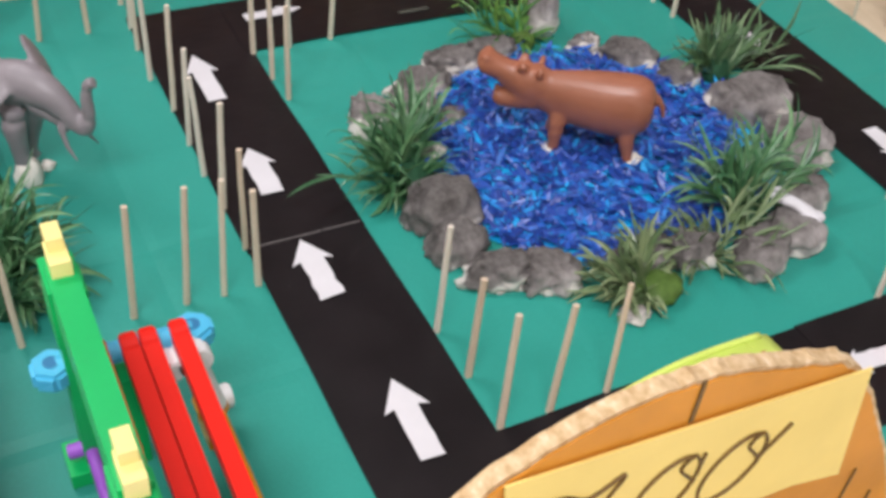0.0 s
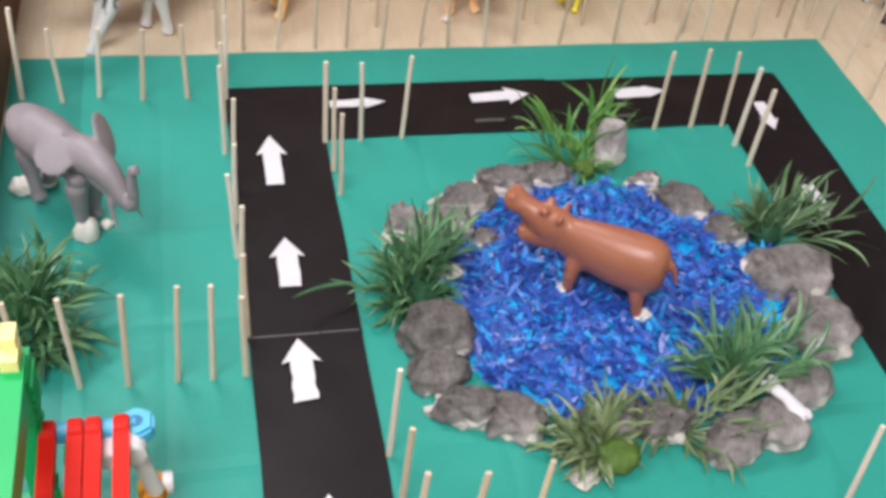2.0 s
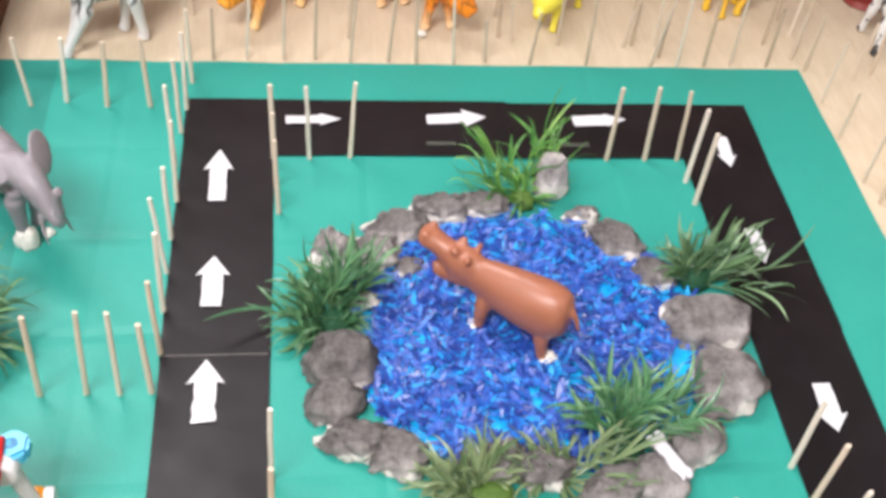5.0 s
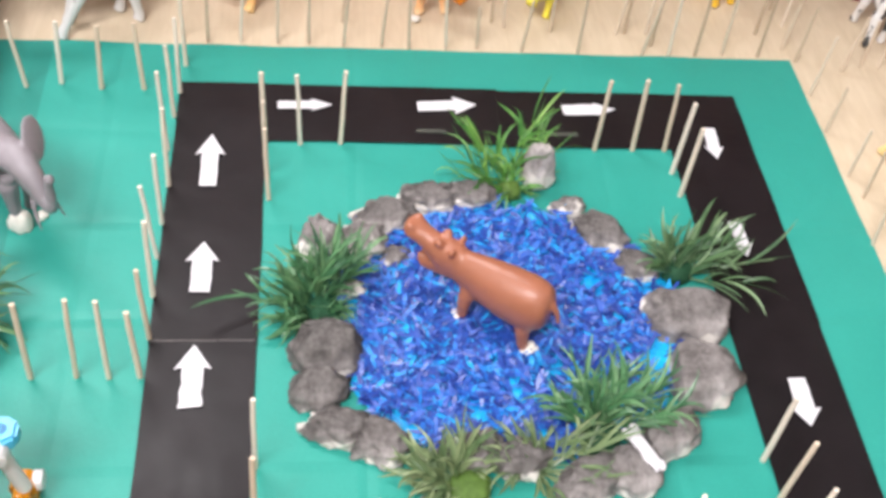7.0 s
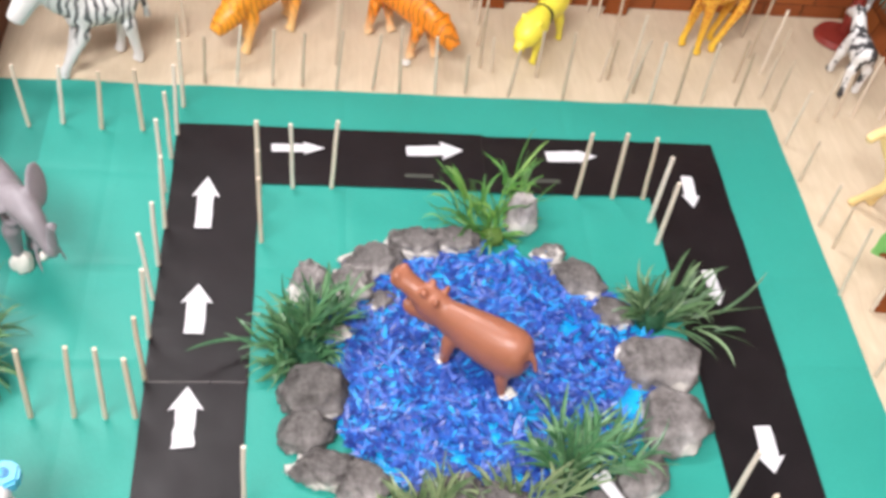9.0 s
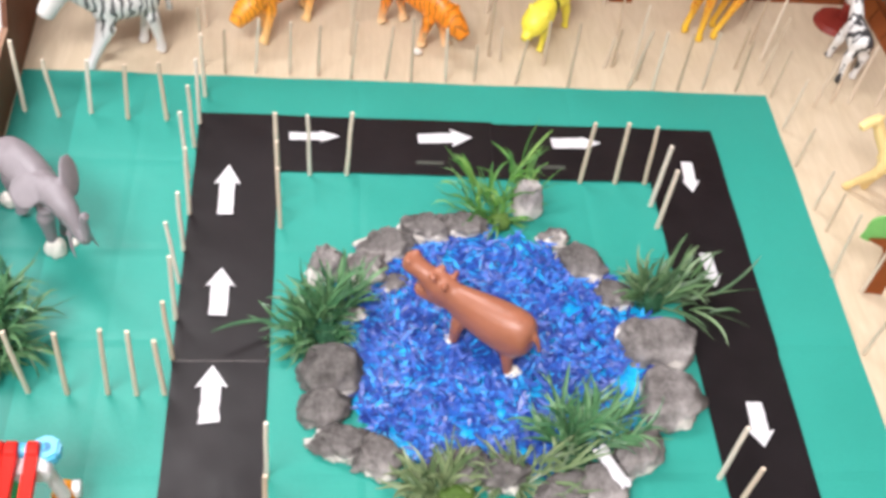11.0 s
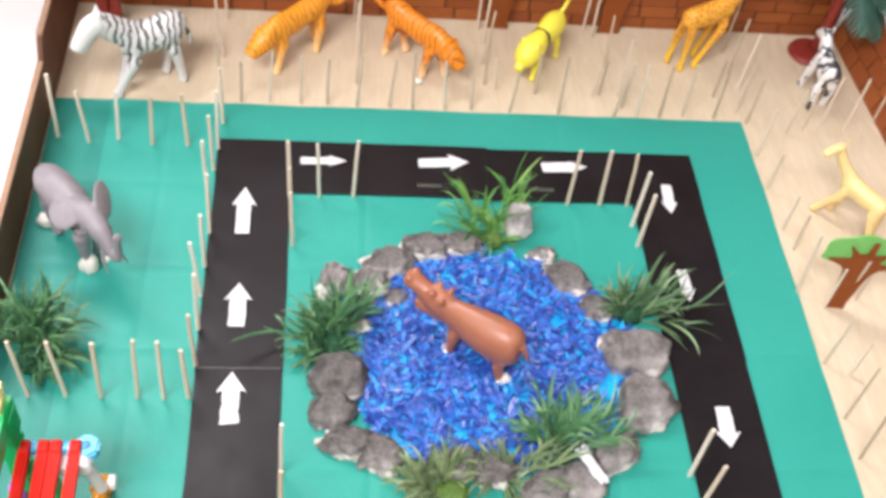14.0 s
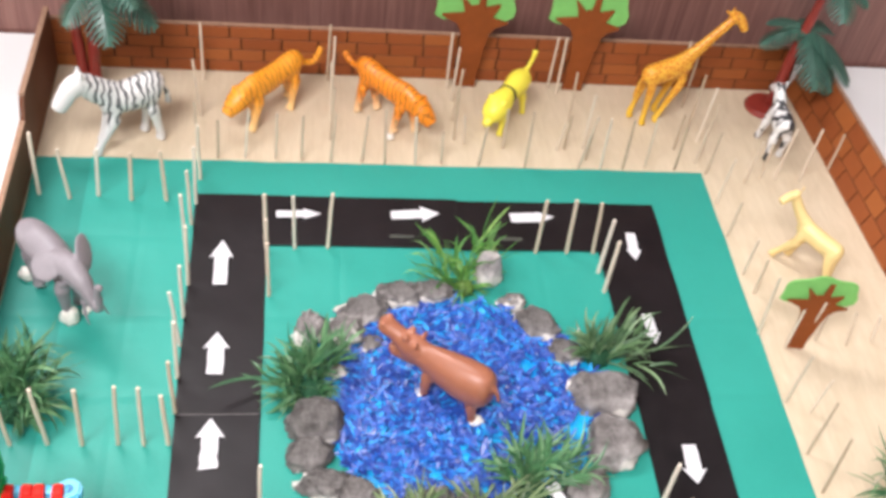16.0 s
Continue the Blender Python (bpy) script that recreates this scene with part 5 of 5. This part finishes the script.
def arch(grow):
    """The board's outline: a flat arch with steep sides over the road, open below."""
    left = [(0.0, 0.1455), (0.025, 0.1440), (0.042, 0.1395), (0.056, 0.1345), (0.069, 0.127), (0.083, 0.113), (0.100, 0.088), (0.114, 0.050), (0.123, 0.0)]
    right = [(0.0, 0.1455), (0.0126, 0.1438), (0.0347, 0.1375), (0.0560, 0.1300), (0.0660, 0.1225), (0.0790, 0.106), (0.094, 0.082), (0.115, 0.045), (0.135, 0.0)]
    torn = lambda x, z: 0.0011 * noise.noise(Vector((x * 160, z * 160, 3.0))) * (z > 0)
    left, right = [[(x + grow * (x > 0) + torn(x, z), z + grow * (z > 0) + torn(z, x + 1)) for x, z, *_ in smooth_run([(*p, 0, 0, 0) for p in half], 9)] for half in (left, right)]
    inner = [(0.040 * math.cos(math.pi * k / 16), 0.016 * math.sin(math.pi * k / 16)) for k in range(17)]
    return [(-x * 0.90, z) for x, z in left[:0:-1]] + right + inner


bm = bmesh.new()
prism(bm, arch(0.0)[::-1], 0.0052, stand)
part("arch_board", bm, CARD_EDGE, sign, "corrugated cardboard arch with a torn edge")
bm = bmesh.new()
prism(bm, arch(-0.0012)[::-1], 0.0006, Matrix.Translation((0, -0.0054, 0)) @ stand)
part("painted_face", bm, SIGN_FACE, sign, "orange-brown painted face")
for x, z, w, hgt in ((-0.082, 0.078, 0.001, 0.016), (0.0020, 0.1290, 0.0013, 0.0165), (-0.062, 0.030, 0.001, 0.016), (0.0900, 0.0450, 0.001, 0.018), (0.085, 0.004, 0.001, 0.014), (0.106, 0.028, 0.001, 0.014), (-0.100, 0.020, 0.001, 0.018)):
    bm = bmesh.new()
    box(bm, x, x + w, -0.0066, -0.0061, z, z + hgt)
    part("brick_line", bm, INK, sign, "dark drawn brick joint")
bm = bmesh.new()
prism(bm, [(-0.0545, 0.1325), (0.0690, 0.1235), (0.0800, 0.067), (0.0580, 0.0725), (-0.0480, 0.0745)], 0.0007, Matrix.Translation((0, -0.0068, 0)) @ stand)
part("name_strip", bm, SIGN_PAPER, sign, "amber paper strip")


def pen(points, name):
    """A hand-drawn ink stroke on the name strip through points (x, z)."""
    bm = bmesh.new()
    tube(bm, [(x, -0.0079, z, 0.00062, 0.0005) for x, z in points], 8)
    part(name, bm, INK, sign, "dark brown hand-drawn letter")


def letter_o(cx, cz, tail):
    """A slanted oval with a small loop at its top and a rising tail."""
    ring = []
    for k in range(15):
        a = math.radians(70 + k * 25.7)
        across, up = 0.0098 * math.cos(a), 0.0135 * math.sin(a)
        ring.append((cx + across + 0.28 * up, cz + up))
    pen(ring + [(cx + 0.0035, cz + 0.0085), (cx + 0.0070, cz + 0.0035), (cx + 0.0098, cz + 0.0015), tail], "letter_o")


pen([(-0.0420, 0.1185), (-0.0345, 0.1175), (-0.0265, 0.1130), (-0.0165, 0.1184), (-0.0190, 0.1120), (-0.0250, 0.1010), (-0.0330, 0.0910), (-0.0310, 0.0885), (-0.0210, 0.0895), (-0.0110, 0.0870)], "letter_z")
letter_o(0.0005, 0.1012, (0.0115, 0.1130))
letter_o(0.0250, 0.0995, (0.0430, 0.1115))



# ---- the toy cars on the front road ----
def toy_car(x, y, rz, material, label, ln, wd, ht, marks=True):
    car = thing("toy_car", x, y, 0.0018, rz, label, "toy car", "toy cars")
    prof = [(-0.5, 0.62, 0.94), (-0.49, 0.80, 0.97), (-0.44, 0.86, 1.0), (-0.20, 0.97, 0.98), (0.0, 1.0, 0.95), (0.10, 0.95, 0.94), (0.24, 0.78, 0.94), (0.40, 0.58, 0.90), (0.48, 0.42, 0.74), (0.5, 0.26, 0.58)]
    bm = bmesh.new()
    rows = []
    for u, h, w in prof:
        hw = wd / 2 * w
        zt = 0.2 * ht + h * ht * 0.8
        rows.append([bm.verts.new((u * ln, s, z)) for s, z in ((-hw, 0.16 * ht), (-hw, 0.16 * ht + (zt - 0.16 * ht) * 0.55), (-hw * 0.90, zt), (0, zt * 1.02), (hw * 0.90, zt), (hw, 0.16 * ht + (zt - 0.16 * ht) * 0.55), (hw, 0.16 * ht))])
    for r, s in zip(rows, rows[1:]):
        for k in range(6):
            bm.faces.new((r[k], s[k], s[k + 1], r[k + 1]))
        bm.faces.new((r[6], s[6], s[0], r[0]))
    bm.faces.new(rows[0])
    bm.faces.new(rows[-1][::-1])
    part("body", bm, material, car, smooth=True, bevel=0.0)
    bm = bmesh.new()
    bow = [radians(-90 + 15 * k) for k in range(13)]
    glass = [(0.135 * ln * math.cos(a) - 0.005 * ln, wd * 0.36 * math.sin(a)) for a in bow] + [(0.038 * ln * math.cos(a) - 0.045 * ln, wd * 0.33 * math.sin(a)) for a in bow[::-1]]
    prism(bm, glass, 0.0012, Matrix.Translation((0.10 * ln, 0, 0.2 * ht + 0.955 * ht * 0.8)) @ Matrix.Rotation(0.17, 4, "Y"))
    part("windscreen", bm, DARK, car, "black curved windscreen", bevel=0.0002)
    bm = bmesh.new()
    prism(bm, [(-0.040 * ln, -wd * 0.30), (0.030 * ln, -wd * 0.33), (0.030 * ln, wd * 0.33), (-0.040 * ln, wd * 0.30)], 0.0012, Matrix.Translation((-0.245 * ln, 0, 0.2 * ht + 0.955 * ht * 0.8)) @ Matrix.Rotation(-0.10, 4, "Y"))
    part("rear_window", bm, DARK, car, "black rear window", bevel=0.0002)
    for s in (-1, 1):
        bm = bmesh.new()
        tube(bm, [(u * ln, s * wd * 0.44 * w, 0.2 * ht + h * ht * 0.8, 0.0016, 0.0014) for u, h, w in prof[2:9]], 8)
        part("side_rim", bm, material, car, smooth=True)
    for ux in (0.3, -0.31):
        for s in (-1, 1):
            bm = bmesh.new()
            rod(bm, (ux * ln, s * wd * 0.40, ht * 0.24), (ux * ln, s * wd * 0.485, ht * 0.24), ht * 0.25, 20)
            wheel = part("wheel", bm, DARK, car, "black wheel", bevel=0.0005)
            bm = bmesh.new()
            rod(bm, (ux * ln, s * wd * 0.48, ht * 0.24), (ux * ln, s * wd * 0.492, ht * 0.24), ht * 0.15, 16)
            part("rim", bm, TOY_WHITE, wheel, "pale wheel rim")
    if marks:
        strokes = [[(-0.005, -0.27), (-0.030, -0.23), (-0.018, -0.17), (-0.040, -0.12), (-0.022, -0.05)], [(-0.080, -0.18), (-0.125, -0.165)],
                   [(-0.385, -0.27), (-0.350, -0.22), (-0.315, -0.27)], [(-0.350, -0.22), (-0.350, -0.16)], [(-0.325, 0.02), (-0.345, -0.06), (-0.385, 0.02)], [(-0.335, -0.02), (-0.370, -0.015)]]
        strokes += [[(u, -v) for u, v in run] for run in strokes[:2]]
        for run in strokes:
            bm = bmesh.new()
            tube(bm, [(u * ln, v * wd, ht * (0.995 if u > -0.2 else 0.935), 0.0009, 0.0006) for u, v in run], 8)
            part("printed_mark", bm, RUST, car, "orange-brown printed mark")
    return car


toy_car(-0.058, -0.2325, 181, NEON, "neon lime toy racing car with black windows on the black road", 0.094, 0.053, 0.022)
toy_car(0.083, -0.233, 181, TOY_RED, "small red toy car on the black road", 0.060, 0.028, 0.022, False)
